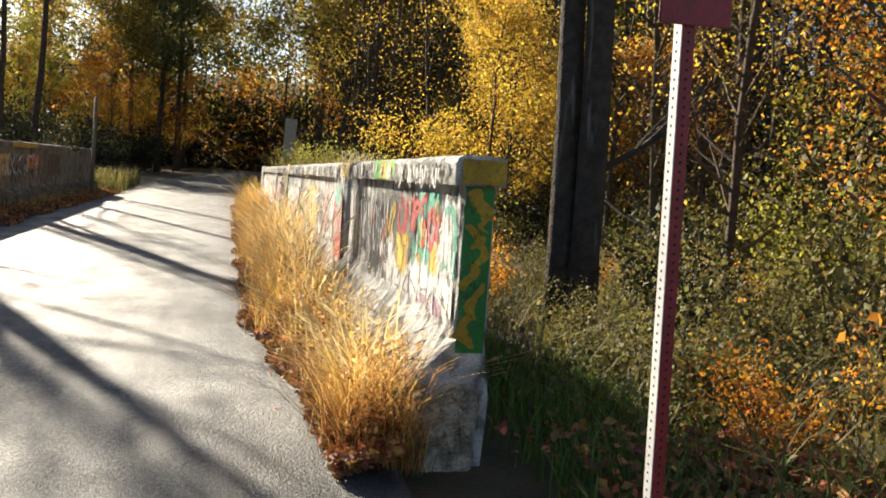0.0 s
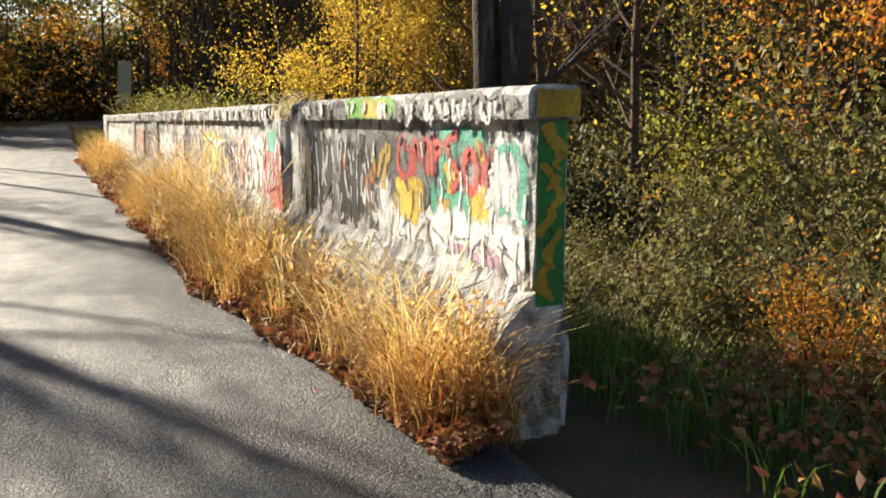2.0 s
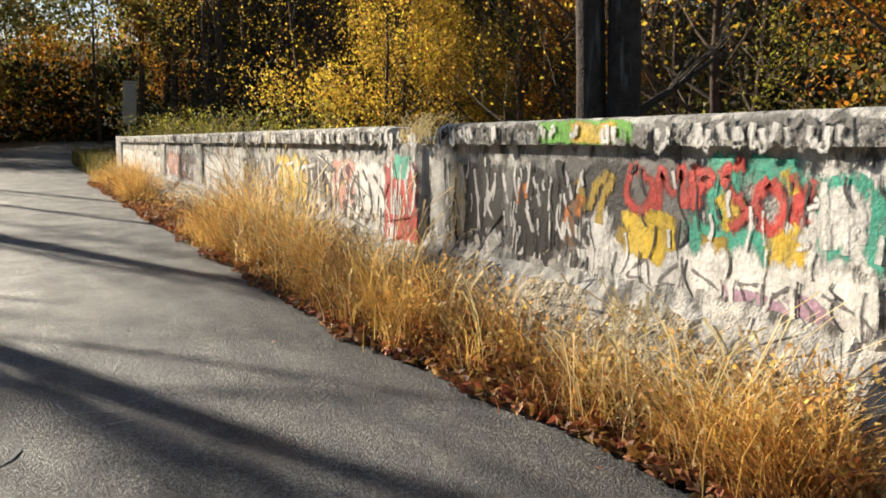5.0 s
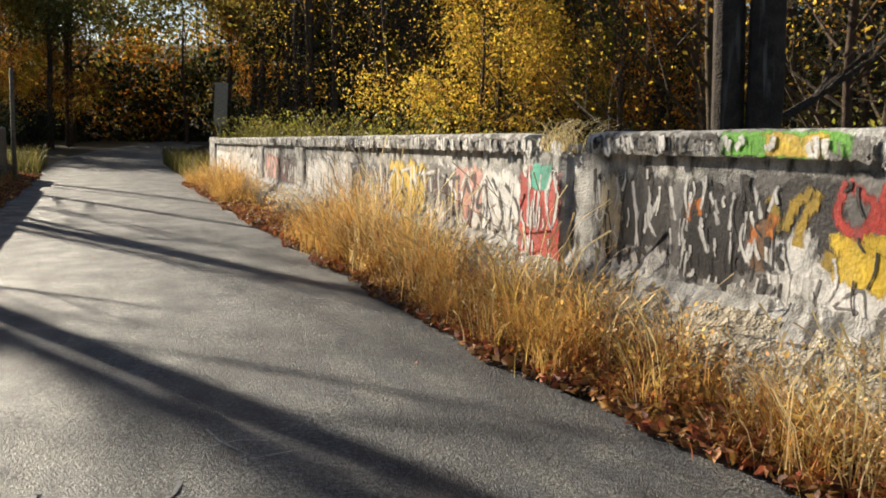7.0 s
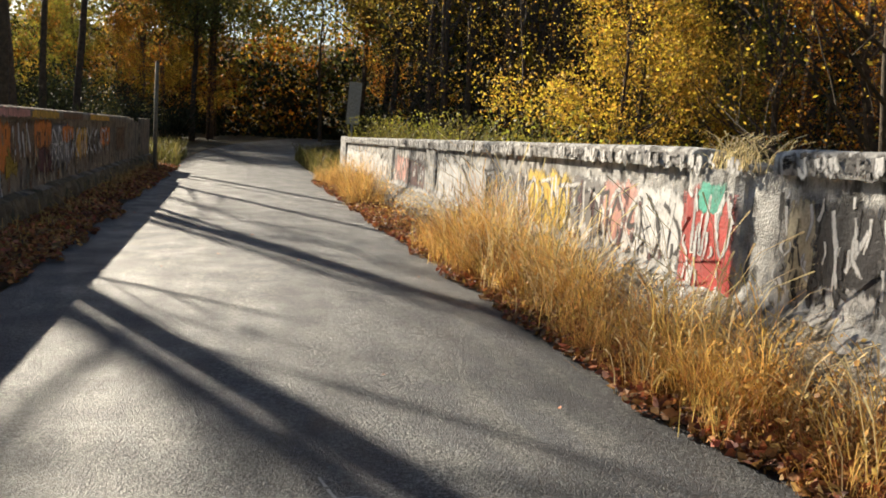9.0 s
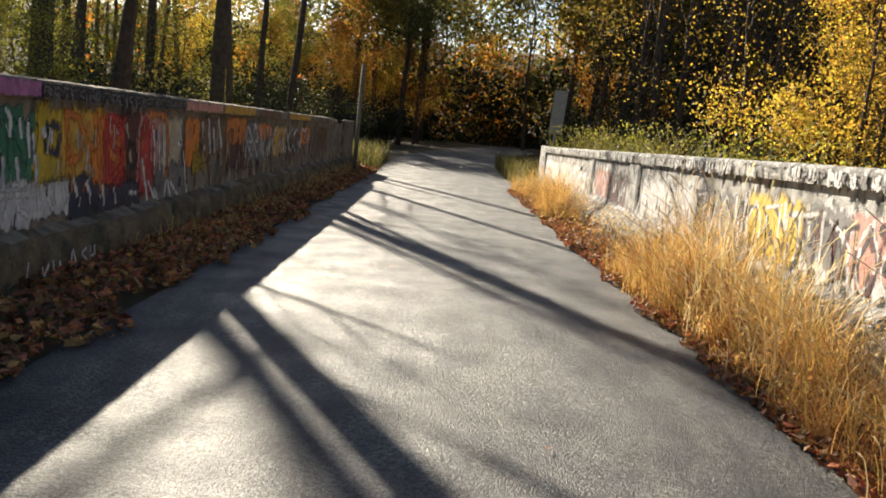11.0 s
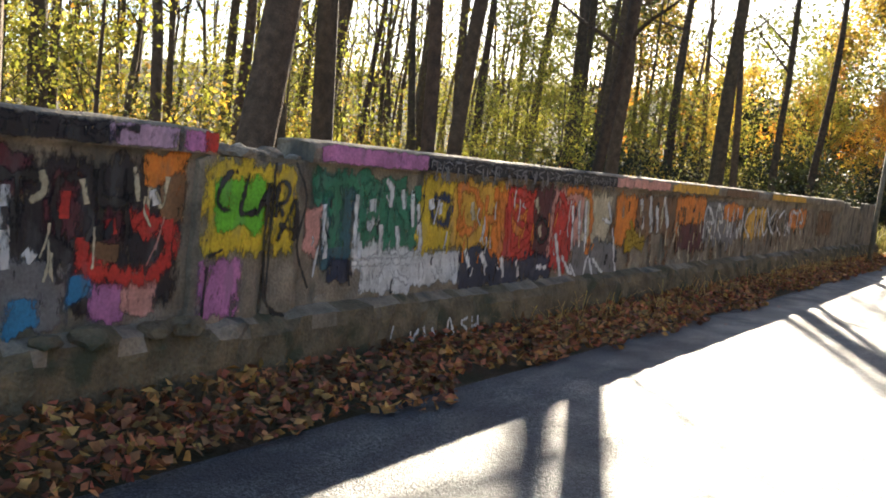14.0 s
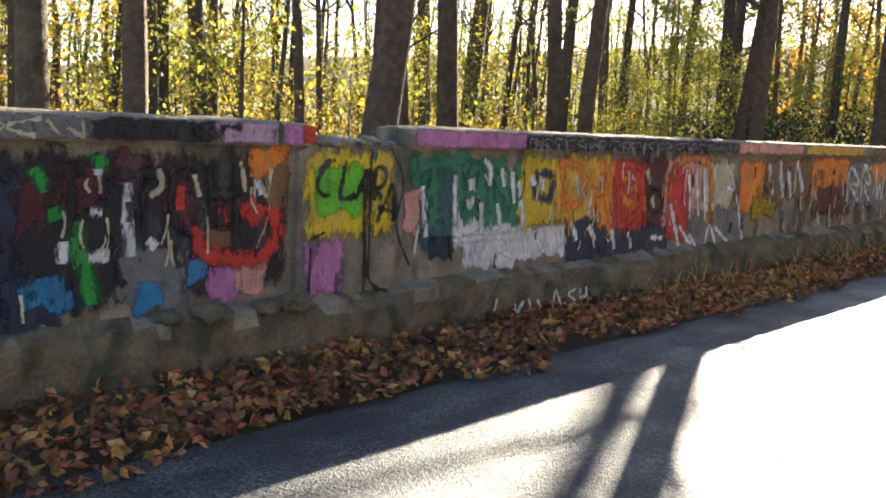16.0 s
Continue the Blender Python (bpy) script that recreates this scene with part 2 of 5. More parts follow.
def box(bm, x0, x1, y0, y1, z0, z1, bevel=0.0):
    made = bmesh.ops.create_cube(bm, size=1)["verts"]
    for v in made:
        v.co = Vector(((x0 + x1) / 2 + v.co.x * (x1 - x0), (y0 + y1) / 2 + v.co.y * (y1 - y0), (z0 + z1) / 2 + v.co.z * (z1 - z0)))
    if bevel:
        es = list({e for v in made for e in v.link_edges})
        bmesh.ops.bevel(bm, geom=es, offset=bevel, segments=2, affect="EDGES")


def tube(bm, pts, radii, n=7, wob=0.0, rng=None):
    rings = []
    for i, p in enumerate(pts):
        d = (pts[min(i + 1, len(pts) - 1)] - pts[max(i - 1, 0)]).normalized()
        a = d.orthogonal().normalized() if abs(d.z) < 0.95 else (Vector((1, 0, 0)) - d * d.x).normalized()
        b = d.cross(a)
        ring = []
        for k in range(n):
            t = 2 * math.pi * k / n
            r = radii[i] * (1 + (rng.uniform(-wob, wob) if rng else 0))
            ring.append(bm.verts.new(p + a * (r * math.cos(t)) + b * (r * math.sin(t))))
        rings.append(ring)
    for r0, r1 in zip(rings, rings[1:]):
        for k in range(n):
            bm.faces.new((r0[k], r0[(k + 1) % n], r1[(k + 1) % n], r1[k]))
    bm.faces.new(rings[-1])
    bm.faces.new(rings[0][::-1])


def leaf_quads(centres, size, rng, flat=0.0):
    """Folded leaf shapes (two triangles each side of a mid rib) at the centres."""
    n = len(centres)
    d1 = rng.normal(size=(n, 3))
    d1[:, 2] *= 1 - flat
    d1 /= np.linalg.norm(d1, axis=1)[:, None]
    d2 = rng.normal(size=(n, 3))
    d2[:, 2] *= 1 - flat
    d2 -= d1 * (d1 * d2).sum(1)[:, None]
    d2 /= np.linalg.norm(d2, axis=1)[:, None]
    d3 = np.cross(d1, d2)
    s = (size * rng.uniform(0.6, 1.3, n))[:, None]
    a = centres - d1 * s * 0.5
    b = centres + d2 * s * 0.33 + d3 * s * 0.12
    c = centres + d1 * s * 0.55
    e = centres - d2 * s * 0.33 + d3 * s * 0.12
    V = np.stack([a, b, c, e], 1).reshape(-1, 3)
    i = np.arange(n)[:, None] * 4
    F = np.concatenate([np.hstack([i, i + 1, i + 2]), np.hstack([i, i + 2, i + 3])])
    return V, F


def ground_z(x, y):
    x, y = np.asarray(x, float), np.asarray(y, float)
    right = np.clip((x - 0.45) / 2.0, 0, 1)
    left = np.clip((-5.9 - x) / 2.5, 0, 1)
    z = -0.06 - 0.45 * right * np.clip((y + 2) / 3, 0, 1) * np.clip((26 - y) / 5, 0, 1) - 0.4 * left * np.clip((26 - y) / 5, 0, 1)
    z = z + 1.3 * np.clip((x - 9) / 25, 0, 1.6) + 0.9 * np.clip((-12 - x) / 30, 0, 1.4) + 0.022 * np.clip(y - 30, 0, 60)
    h = np.clip((y - 68) / 45, 0, 1)
    g = np.clip((x - 36) / 40, 0, 1)
    z = z + 11 * h * h * (3 - 2 * h) + 7 * g * g * (3 - 2 * g)
    far = np.clip((np.abs(x + 2.4) - 3.5) / 2, 0, 1)
    return z + far * (0.10 * np.sin(x * 0.9 + 1) * np.sin(y * 0.7) + 0.05 * np.sin(x * 2.3) * np.cos(y * 1.9))


# ---- ground and road ----
gx = np.concatenate([np.linspace(-400, -45, 9), np.linspace(-40, 40, 108), np.linspace(45, 400, 9)])
gy = np.concatenate([np.linspace(-300, -25, 7), np.linspace(-20, 75, 120), np.linspace(80, 130, 12), np.linspace(150, 500, 6)])
GX, GY = np.meshgrid(gx, gy)
GV = np.stack([GX, GY, ground_z(GX, GY)], -1).reshape(-1, 3)
nx = len(gx)
gi = (np.arange(len(gy) - 1)[:, None] * nx + np.arange(nx - 1)[None]).ravel()[:, None]
ground = from_np("ground", GV, np.hstack([gi, gi + 1, gi + nx + 1, gi + nx]), M_EARTH, smooth=True)
tagged(ground, "brown forest floor of earth and leaf mould", "ground", kind="structure")


def road_mid(y):
    return -2.45 + (0.0 if y < 30 else 0.0052 * (y - 30) ** 2)


ys = np.concatenate([np.linspace(-14, 30, 60), np.linspace(31, 66, 36)])
rv = []
for y in ys:
    half = 2.22
    for k in range(9):
        u = k / 8 * 2 - 1
        ex = 0.05 * noise.noise(Vector((u * 3, y * 1.1, 0))) if abs(u) == 1 else 0
        rv.append((road_mid(y) + u * half + ex, y, 0.012 - 0.012 * u * u + 0.022 * max(0, y - 30)))
rv = np.array(rv)
ri = (np.arange(len(ys) - 1)[:, None] * 9 + np.arange(8)[None]).ravel()[:, None]
road = from_np("road", rv, np.hstack([ri, ri + 1, ri + 10, ri + 9]), M_ASPHALT, smooth=True)
tagged(road, "worn grey asphalt road in low sunlight", "road", kind="structure")


# ---- the two parapets ----
def top_r(y):
    return 1.44 - 0.0079 * (y + 0.82)


def top_l(y):
    return 1.455


def wall_body(name, profile, y0, y1, step, material, top, rough, label, foot, zsplit=0.40):
    """A long concrete wall from a profile of (x, share of height, roughness weight), uneven along its length."""
    n = int((y1 - y0) / step) + 1
    V = []
    for i in range(n):
        y = y0 + (y1 - y0) * i / (n - 1)
        for x, h, w in profile(y):
            p = Vector((x * 3, y * 2.3, h * 3))
            j = (1 + 1.3 * (i < 3)) * (0.45 * noise.noise(p) + 0.5 * noise.noise(p * 3.1) + 0.55 * noise.noise(p * 7)) * rough * w
            V.append((x + j, y + 0.4 * j * (0 < i < n - 1), h * (top(y) - 0.13) - 0.25 * (h == 0) + 0.6 * j * (0 < h < 1)))
    k = len(profile(y0))
    i = (np.arange(n - 1)[:, None] * k + np.arange(k)[None]).ravel()
    jn = np.where((i % k) == k - 1, i - k + 1, i + 1)
    F = np.stack([i, jn, jn + k, i + k], 1)
    bm = bmesh.new()
    vs = [bm.verts.new(v) for v in V]
    for f in F:
        bm.faces.new([vs[a] for a in f])
    bm.faces.new(vs[:k][::-1])
    bm.faces.new(vs[-k:])
    bmesh.ops.recalc_face_normals(bm, faces=bm.faces)
    for f in bm.faces:
        f.material_index = int(f.calc_center_median().z < zsplit + 0.12 * noise.noise(f.calc_center_median() * 2))
    ob = finish(name, bm, material)
    ob.data.materials.append(foot)
    return tagged(ob, label, "wall", kind="structure")


def prof_r(y):
    b = 0.20 + 0.05 * noise.noise(Vector((0, y * 0.8, 3)))
    return [(-b, 0, 1), (-b, 0.08, 1.2), (-b, 0.16, 1.2), (-b + 0.02, 0.22, 1.3), (-b + 0.06, 0.28, 1.3), (-0.08, 0.33, 1.2), (-0.02, 0.40, 1.0), (0.02, 0.44, 0.7), (0.035, 0.49, 0.4), (0.04, 0.6, 0.12), (0.04, 0.75, 0.1), (0.04, 0.9, 0.1), (0.04, 1, 0.0), (0.19, 1, 0), (0.19, 0.4, 0.2), (0.21, 0.2, 0.4), (0.21, 0, 0.5)]


def prof_l(y):
    b = 0.17 + 0.05 * noise.noise(Vector((5, y * 0.8, 3)))
    return [(-5.53 + b, 0, 1), (-5.53 + b, 0.12, 1.0), (-5.53 + b - 0.01, 0.23, 1.0), (-5.52 + b * 0.7, 0.285, 1.2), (-5.525, 0.315, 0.6), (-5.53, 0.36, 0.2), (-5.53, 0.6, 0.1), (-5.53, 0.85, 0.1), (-5.53, 1, 0), (-5.76, 1, 0), (-5.76, 0.3, 0.2), (-5.82, 0.0, 0.4)]


wall_right = wall_body("wall_right", prof_r, -0.80, 23.3, 0.05, M_CONCRETE_R, top_r, 0.06, "crumbling concrete bridge parapet covered in pale graffiti", M_FOOT_R, 0.47)
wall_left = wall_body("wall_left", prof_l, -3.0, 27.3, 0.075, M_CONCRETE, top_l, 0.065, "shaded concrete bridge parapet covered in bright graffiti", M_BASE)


def cap(parent, side, y0, y1, top, material, seed, ragged=(0, 0)):
    """A coping stone with rounded shoulders and chipped ends."""
    xs = (-0.025, 0.235) if side == "r" else (-5.48, -5.80)
    s = 1 if side == "r" else -1
    n = max(3, int((y1 - y0) / 0.07))
    prof = [(0.006, 0), (0, 0.03), (0, 0.10), (0.016, 0.128), (0.04, 0.14), (0.5, 0.145), (0.96, 0.14), (1, 0.10), (1, 0.0)]
    w = abs(xs[1] - xs[0])
    bm = bmesh.new()
    rows = []
    for i in range(n + 1):
        y = y0 + (y1 - y0) * i / n
        row = []
        for j, (u, h) in enumerate(prof):
            x = xs[0] + s * (u if u < 0.1 else u * w)
            q = noise.noise(Vector((x * 6, y * 5, h * 9 + seed)))
            q2 = noise.noise(Vector((x * 17, y * 19, h * 9 + seed)))
            chip = 0.011 * q + 0.006 * q2 if 0 < j < 8 else 0.004 * q2
            edge = (ragged[0] * (i == 0) - ragged[1] * (i == n)) * (0.5 + abs(noise.noise(Vector((x * 8, h * 14, seed + 9)))))
            drop = (ragged[0] * max(0, 1 - i / 3) + ragged[1] * max(0, 1 - (n - i) / 3)) * 0.25 * (h > 0.05)
            row.append(bm.verts.new((x + s * chip, y + edge, top(y) - 0.14 + h + chip * 0.5 - drop)))
        rows.append(row)
    for a, b in zip(rows, rows[1:]):
        for j in range(len(prof)):
            k = (j + 1) % len(prof)
            bm.faces.new((a[j], a[k], b[k], b[j]))
    bm.faces.new(rows[0])
    bm.faces.new(rows[-1][::-1])
    bmesh.ops.recalc_face_normals(bm, faces=bm.faces)
    return part("coping_stone", bm, material, parent)


for i, (a, b, rg) in enumerate(((-0.83, 2.86, (0, 0.05)), (3.7, 7.6, (0.06, 0)), (7.62, 11.5, (0, 0.02)), (11.55, 15.4, (0, 0)), (15.43, 19.3, (0, 0.03)), (19.36, 22.4, (0, 0)))):
    cap(wall_right, "r", a, b, top_r, M_CONCRETE_R, i * 3.1, rg)
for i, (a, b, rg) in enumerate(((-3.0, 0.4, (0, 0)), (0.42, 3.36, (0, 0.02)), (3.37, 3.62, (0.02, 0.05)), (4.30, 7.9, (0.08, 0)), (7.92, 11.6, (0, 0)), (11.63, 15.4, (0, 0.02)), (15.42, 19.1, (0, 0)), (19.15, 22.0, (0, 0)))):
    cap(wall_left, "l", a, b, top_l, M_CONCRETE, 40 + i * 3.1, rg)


def pilaster(parent, side, y0, y1, z0, z1, proud, material, seed):
    face = 0.04 if side == "r" else -5.53
    s = -1 if side == "r" else 1
    bm = bmesh.new()
    ny, nz = max(4, int((y1 - y0) / 0.06)), max(5, int((z1 - z0) / 0.07))
    grid = []
    for i in range(ny + 1):
        col = []
        for j in range(nz + 1):
            y, z = y0 + (y1 - y0) * i / ny, z0 + (z1 - z0) * j / nz
            q = noise.noise(Vector((seed, y * 7, z * 7))) * 0.010
            e = 0.02 * (i in (0, ny)) + 0.014 * (j == nz) * abs(noise.noise(Vector((seed, y * 9, 2)))) * 3
            col.append(bm.verts.new((face + s * (proud + q - e), y + 1.2 * q, z + q - (e if j == nz else 0))))
        grid.append(col)
    back = [[bm.verts.new((face - s * 0.02, v.co.y, v.co.z)) for v in col] for col in grid]
    for i in range(ny):
        for j in range(nz):
            bm.faces.new((grid[i][j], grid[i + 1][j], grid[i + 1][j + 1], grid[i][j + 1]))
    for i in range(ny):
        bm.faces.new((grid[i][nz], grid[i + 1][nz], back[i + 1][nz], back[i][nz]))
        bm.faces.new((grid[i][0], grid[i + 1][0], back[i + 1][0], back[i][0]))
    for j in range(nz):
        bm.faces.new((grid[0][j], grid[0][j + 1], back[0][j + 1], back[0][j]))
        bm.faces.new((grid[ny][j], grid[ny][j + 1], back[ny][j + 1], back[ny][j]))
    bmesh.ops.recalc_face_normals(bm, faces=bm.faces)
    return part("pilaster", bm, material, parent)


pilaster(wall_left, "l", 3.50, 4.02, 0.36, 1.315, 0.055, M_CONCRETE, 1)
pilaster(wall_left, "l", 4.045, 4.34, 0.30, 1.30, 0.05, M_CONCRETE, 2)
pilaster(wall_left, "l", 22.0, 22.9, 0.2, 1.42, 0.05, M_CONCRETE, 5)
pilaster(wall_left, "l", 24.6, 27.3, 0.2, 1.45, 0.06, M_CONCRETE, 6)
pilaster(wall_right, "r", 3.14, 3.80, 0.30, 1.28, 0.05, M_CONCRETE_R, 3)
pilaster(wall_right, "r", 11.4, 12.1, 0.2, 1.2, 0.04, M_CONCRETE_R, 4)
pilaster(wall_right, "r", 15.0, 15.6, 0.2, 1.17, 0.04, M_CONCRETE_R, 7)
pilaster(wall_right, "r", 22.1, 23.3, 0.1, 1.28, 0.05, M_CONCRETE_R, 8)


def rubble(parent, x, y, z, r, seed, material):
    bm = bmesh.new()
    bmesh.ops.create_icosphere(bm, subdivisions=2, radius=r)
    for v in bm.verts:
        v.co *= 1 + 0.45 * noise.noise(v.co / r * 1.3 + Vector((seed, 0, 0)))
        v.co.z *= 0.5
        v.co += Vector((x, y, z))
    ob = finish("concrete_chunk", bm, material)
    return tagged(ob, "broken lump of weathered grey concrete on the parapet", "rubble", group="concrete chunks")


rng0 = random.Random(5)
for k in range(9):
    rubble(wall_left, -5.6 + rng0.uniform(-0.09, 0.09), 3.72 + 0.07 * k, 1.325 + rng0.uniform(0, 0.02), rng0.uniform(0.05, 0.09), k, M_CONCRETE)
for k in range(6):
    rubble(wall_right, 0.12 + rng0.uniform(-0.06, 0.06), 2.95 + 0.12 * k, 1.285, rng0.uniform(0.05, 0.09), 20 + k, M_CONCRETE_R)
for y, r in ((3.45, 0.11), (3.25, 0.09), (2.9, 0.12), (2.65, 0.08)):
    rubble(wall_left, -5.43, y, 0.40, r, y, M_BASE)


# ---- graffiti ----
LAYER = [0]


def patch(parent, side, y0, y1, z0, z1, key, proud=0.0, drip=0.0, ragged=0.05):
    """A sprayed area with an uneven edge and runs of paint below it, lying on the wall's face."""
    LAYER[0] += 1
    rng = random.Random(LAYER[0])
    lift = 0.006 + 0.00015 * LAYER[0]
    x = (0.04 - proud - lift) if side == "r" else (-5.53 + proud + lift)
    n = max(6, int((y1 - y0) / 0.035))
    bm = bmesh.new()
    lay = bm.verts.layers.float.new("edge")
    rows = [[], [], [], []]
    y0, y1, z0, z1 = y0 - 0.02, y1 + 0.02, z0 - 0.015, z1 + 0.015
    run = 0
    for i in range(n + 1):
        y = y0 + (y1 - y0) * i / n
        if rng.random() < 0.35:
            run = rng.random() ** 2 * drip
        e = 1 - (2 * i / n - 1) ** 6
        t = z1 + ragged * noise.noise(Vector((y * 6, LAYER[0], 0))) * 1.5
        b = z0 + ragged * noise.noise(Vector((y * 7, LAYER[0], 5))) * 1.5 - run
        m = (t + b) / 2
        side_in = 0.0 if i in (0, n) else min(1.0, min(i, n - i) * 0.035 / 0.06)
        for row, f, inside in zip(rows, (1.0, 0.72, -0.72, -1.0), (0, 1, 1, 0)):
            half = (t - m) if f > 0 else (m - b)
            v = bm.verts.new((x, y, m + half * f * (0.9 + 0.1 * e)))
            v[lay] = inside * side_in
            row.append(v)
    for ra, rb in zip(rows, rows[1:]):
        for i in range(n):
            bm.faces.new((rb[i], rb[i + 1], ra[i + 1], ra[i]))
    return part("paint_patch", bm, paint(key), parent)


def strokes(parent, side, lines, width, key, proud=0.0, name="paint_stroke"):
    """Sprayed lines; each line is a run of (y, z) points."""
    LAYER[0] += 1
    lift = 0.006 + 0.00015 * LAYER[0]
    x = (0.04 - proud - lift) if side == "r" else (-5.53 + proud + lift)
    bm = bmesh.new()
    lay = bm.verts.layers.float.new("edge")
    for li, line in enumerate(lines):
        P = [Vector((a, b)) for a, b in line]
        pts = []
        for i in range(len(P) - 1):
            p0, p1, p2, p3 = P[max(i - 1, 0)], P[i], P[i + 1], P[min(i + 2, len(P) - 1)]
            for k in range(5):
                t = k / 5
                pts.append(0.5 * (2 * p1 + (p2 - p0) * t + (2 * p0 - 5 * p1 + 4 * p2 - p3) * t * t + (3 * p1 - p0 - 3 * p2 + p3) * t ** 3))
        pts.append(P[-1])
        row = []
        for i, p in enumerate(pts):
            d = (pts[min(i + 1, len(pts) - 1)] - pts[max(i - 1, 0)])
            d = d.normalized() if d.length else Vector((1, 0))
            w = width * 0.84 * (1 + 0.3 * noise.noise(Vector((p.x * 30, p.y * 30, LAYER[0]))))
            nrm = Vector((-d.y, d.x)) * w
            xl = x + 0.00005 * li
            trio = [bm.verts.new((xl, p.x + nrm.x * f, p.y + nrm.y * f)) for f in (1, 0, -1)]
            trio[1][lay] = 1.0
            row.append(trio)
        for a, b in zip(row, row[1:]):
            bm.faces.new((a[0], a[1], b[1], b[0]))
            bm.faces.new((a[1], a[2], b[2], b[1]))
    return part(name, bm, paint(key), parent)


def letters(seed, y0, y1, z0, z1, step):
    """Runs of unreadable letter-like strokes."""
    rng = random.Random(seed)
    out, y = [], y0
    while y < y1:
        w = step * rng.uniform(0.6, 1.0)
        kind = rng.randrange(5)
        a, b = z0 + rng.uniform(0, 0.1) * (z1 - z0), z1 - rng.uniform(0, 0.1) * (z1 - z0)
        if kind == 0:
            out.append([(y, a), (y + 0.1 * w, b)])
            out.append([(y, b), (y + w, b - 0.1 * (b - a))])
        elif kind == 1:
            out.append([(y + w, b), (y + 0.1 * w, (a + 2 * b) / 3), (y, (2 * a + b) / 3), (y + w * 0.8, a)])
        elif kind == 2:
            out.append([(y, a), (y + 0.05 * w, b), (y + w, (a + b) / 2), (y + 0.2 * w, (a + b) / 2), (y + w, a)])
        elif kind == 3:
            out.append([(y, b), (y + 0.4 * w, a), (y + 0.6 * w, (a + b) / 2), (y + w, a), (y + w, b)])
        else:
            out.append([(y + 0.5 * w, b), (y, (a + b) / 2), (y + 0.5 * w, a), (y + w, (a + b) / 2), (y + 0.5 * w, b)])
        y += step
    return out


def drips(seed, y0, y1, z0, z1, n):
    """Short runs and dabs of paint, mostly downward."""
    rng, out = random.Random(seed), []
    for k in range(n):
        y, z = rng.uniform(y0, y1), rng.uniform(z0, z1)
        l = rng.uniform(0.04, 0.22)
        out.append([(y, z), (y + rng.uniform(-0.02, 0.02), z - l * 0.5), (y + rng.uniform(-0.05, 0.05), max(z0 - 0.05, z - l))])
    return out


W = wall_left
# coping of the near stretch, then of the far one
for a, b, k in ((1.0, 2.25, "grey"), (2.25, 2.95, "black"), (2.95, 3.34, "paleink"), (3.38, 3.52, "pink"), (3.52, 3.58, "red")):
    patch(W, "l", a, b, 1.335, 1.425, k, 0.052, 0, 0.008)
strokes(W, "l", letters(3, 1.2, 2.2, 1.335, 1.42, 0.17), 0.018, "cream", 0.055)
strokes(W, "l", letters(4, 2.4, 3.0, 1.335, 1.42, 0.14), 0.03, "black", 0.055)
patch(W, "l", 4.42, 5.56, 1.335, 1.425, "pink", 0.052, 0, 0.01)
patch(W, "l", 5.57, 9.0, 1.335, 1.42, "black", 0.052, 0, 0.012)
strokes(W, "l", letters(5, 5.6, 9.0, 1.345, 1.41, 0.15), 0.016, "grey", 0.055)
for a, b, k in ((9.0, 10.6, "salmon"), (10.7, 12.5, "amber"), (12.9, 14.6, "brown"), (15.5, 18, "amber")):
    patch(W, "l", a, b, 1.34, 1.42, k, 0.052, 0, 0.02)
# dark near panel
for a, b, c, d, k, dr in ((1.30, 3.43, 0.51, 1.27, "black", 0.06),
                          (1.40, 2.08, 0.93, 1.13, "maroon", 0.1),
                          (1.50, 1.92, 0.62, 1.18, "navy", 0.1),
                          (2.11, 2.36, 1.01, 1.21, "maroon", 0.1),
                          (2.39, 2.57, 1.09, 1.26, "maroon", 0.08),
                          (2.66, 2.84, 0.88, 1.18, "maroon", 0.1),
                          (2.93, 3.10, 0.86, 1.05, "maroon", 0.06),
                          (3.17, 3.45, 1.14, 1.30, "orange", 0.12),
                          (3.29, 3.45, 0.98, 1.18, "brown", 0.1),
                          (1.84, 2.13, 0.41, 0.67, "navy", 0.08),
                          (2.93, 3.13, 0.45, 0.64, "pink", 0.03),
                          (3.11, 3.29, 0.48, 0.68, "salmon", 0.05),
                          (2.40, 2.79, 0.49, 0.77, "grey", 0.08),
                          (2.81, 2.91, 0.57, 0.69, "blue", 0.04),
                          (2.50, 2.65, 0.45, 0.59, "blue", 0.06),
                          (2.13, 2.22, 0.50, 0.58, "blue", 0.03),
                          (1.94, 2.13, 0.53, 0.64, "blue", 0.1),
                          (2.86, 3.07, 0.74, 0.83, "brown", 0.03)):
    patch(W, "l", a, b, c, d, k, 0, dr)
strokes(W, "l", [[(2.36, 1.16), (2.49, 1.15), (2.64, 1.16)], [(2.52, 1.15), (2.52, 0.85)], [(2.86, 1.15), (2.75, 1.14), (2.71, 1.04), (2.73, 0.89), (2.84, 0.83)], [(2.93, 1.20), (2.94, 0.85)], [(3.10, 1.21), (3.10, 0.86)], [(2.94, 1.04), (3.10, 1.04)], [(2.11, 1.18), (2.25, 1.18)], [(2.18, 1.18), (2.17, 0.85)]], 0.05, "ink", 0, "lettering")
strokes(W, "l", [[(2.01, 1.19), (2.04, 1.13), (2.05, 1.07)], [(2.32, 1.25), (2.32, 1.16)], [(2.10, 1.00), (2.12, 0.94)]], 0.06, "emerald", 0)
strokes(W, "l", [[(2.18, 0.92), (2.21, 0.79), (2.25, 0.68), (2.27, 0.50)]], 0.075, "emerald", 0)
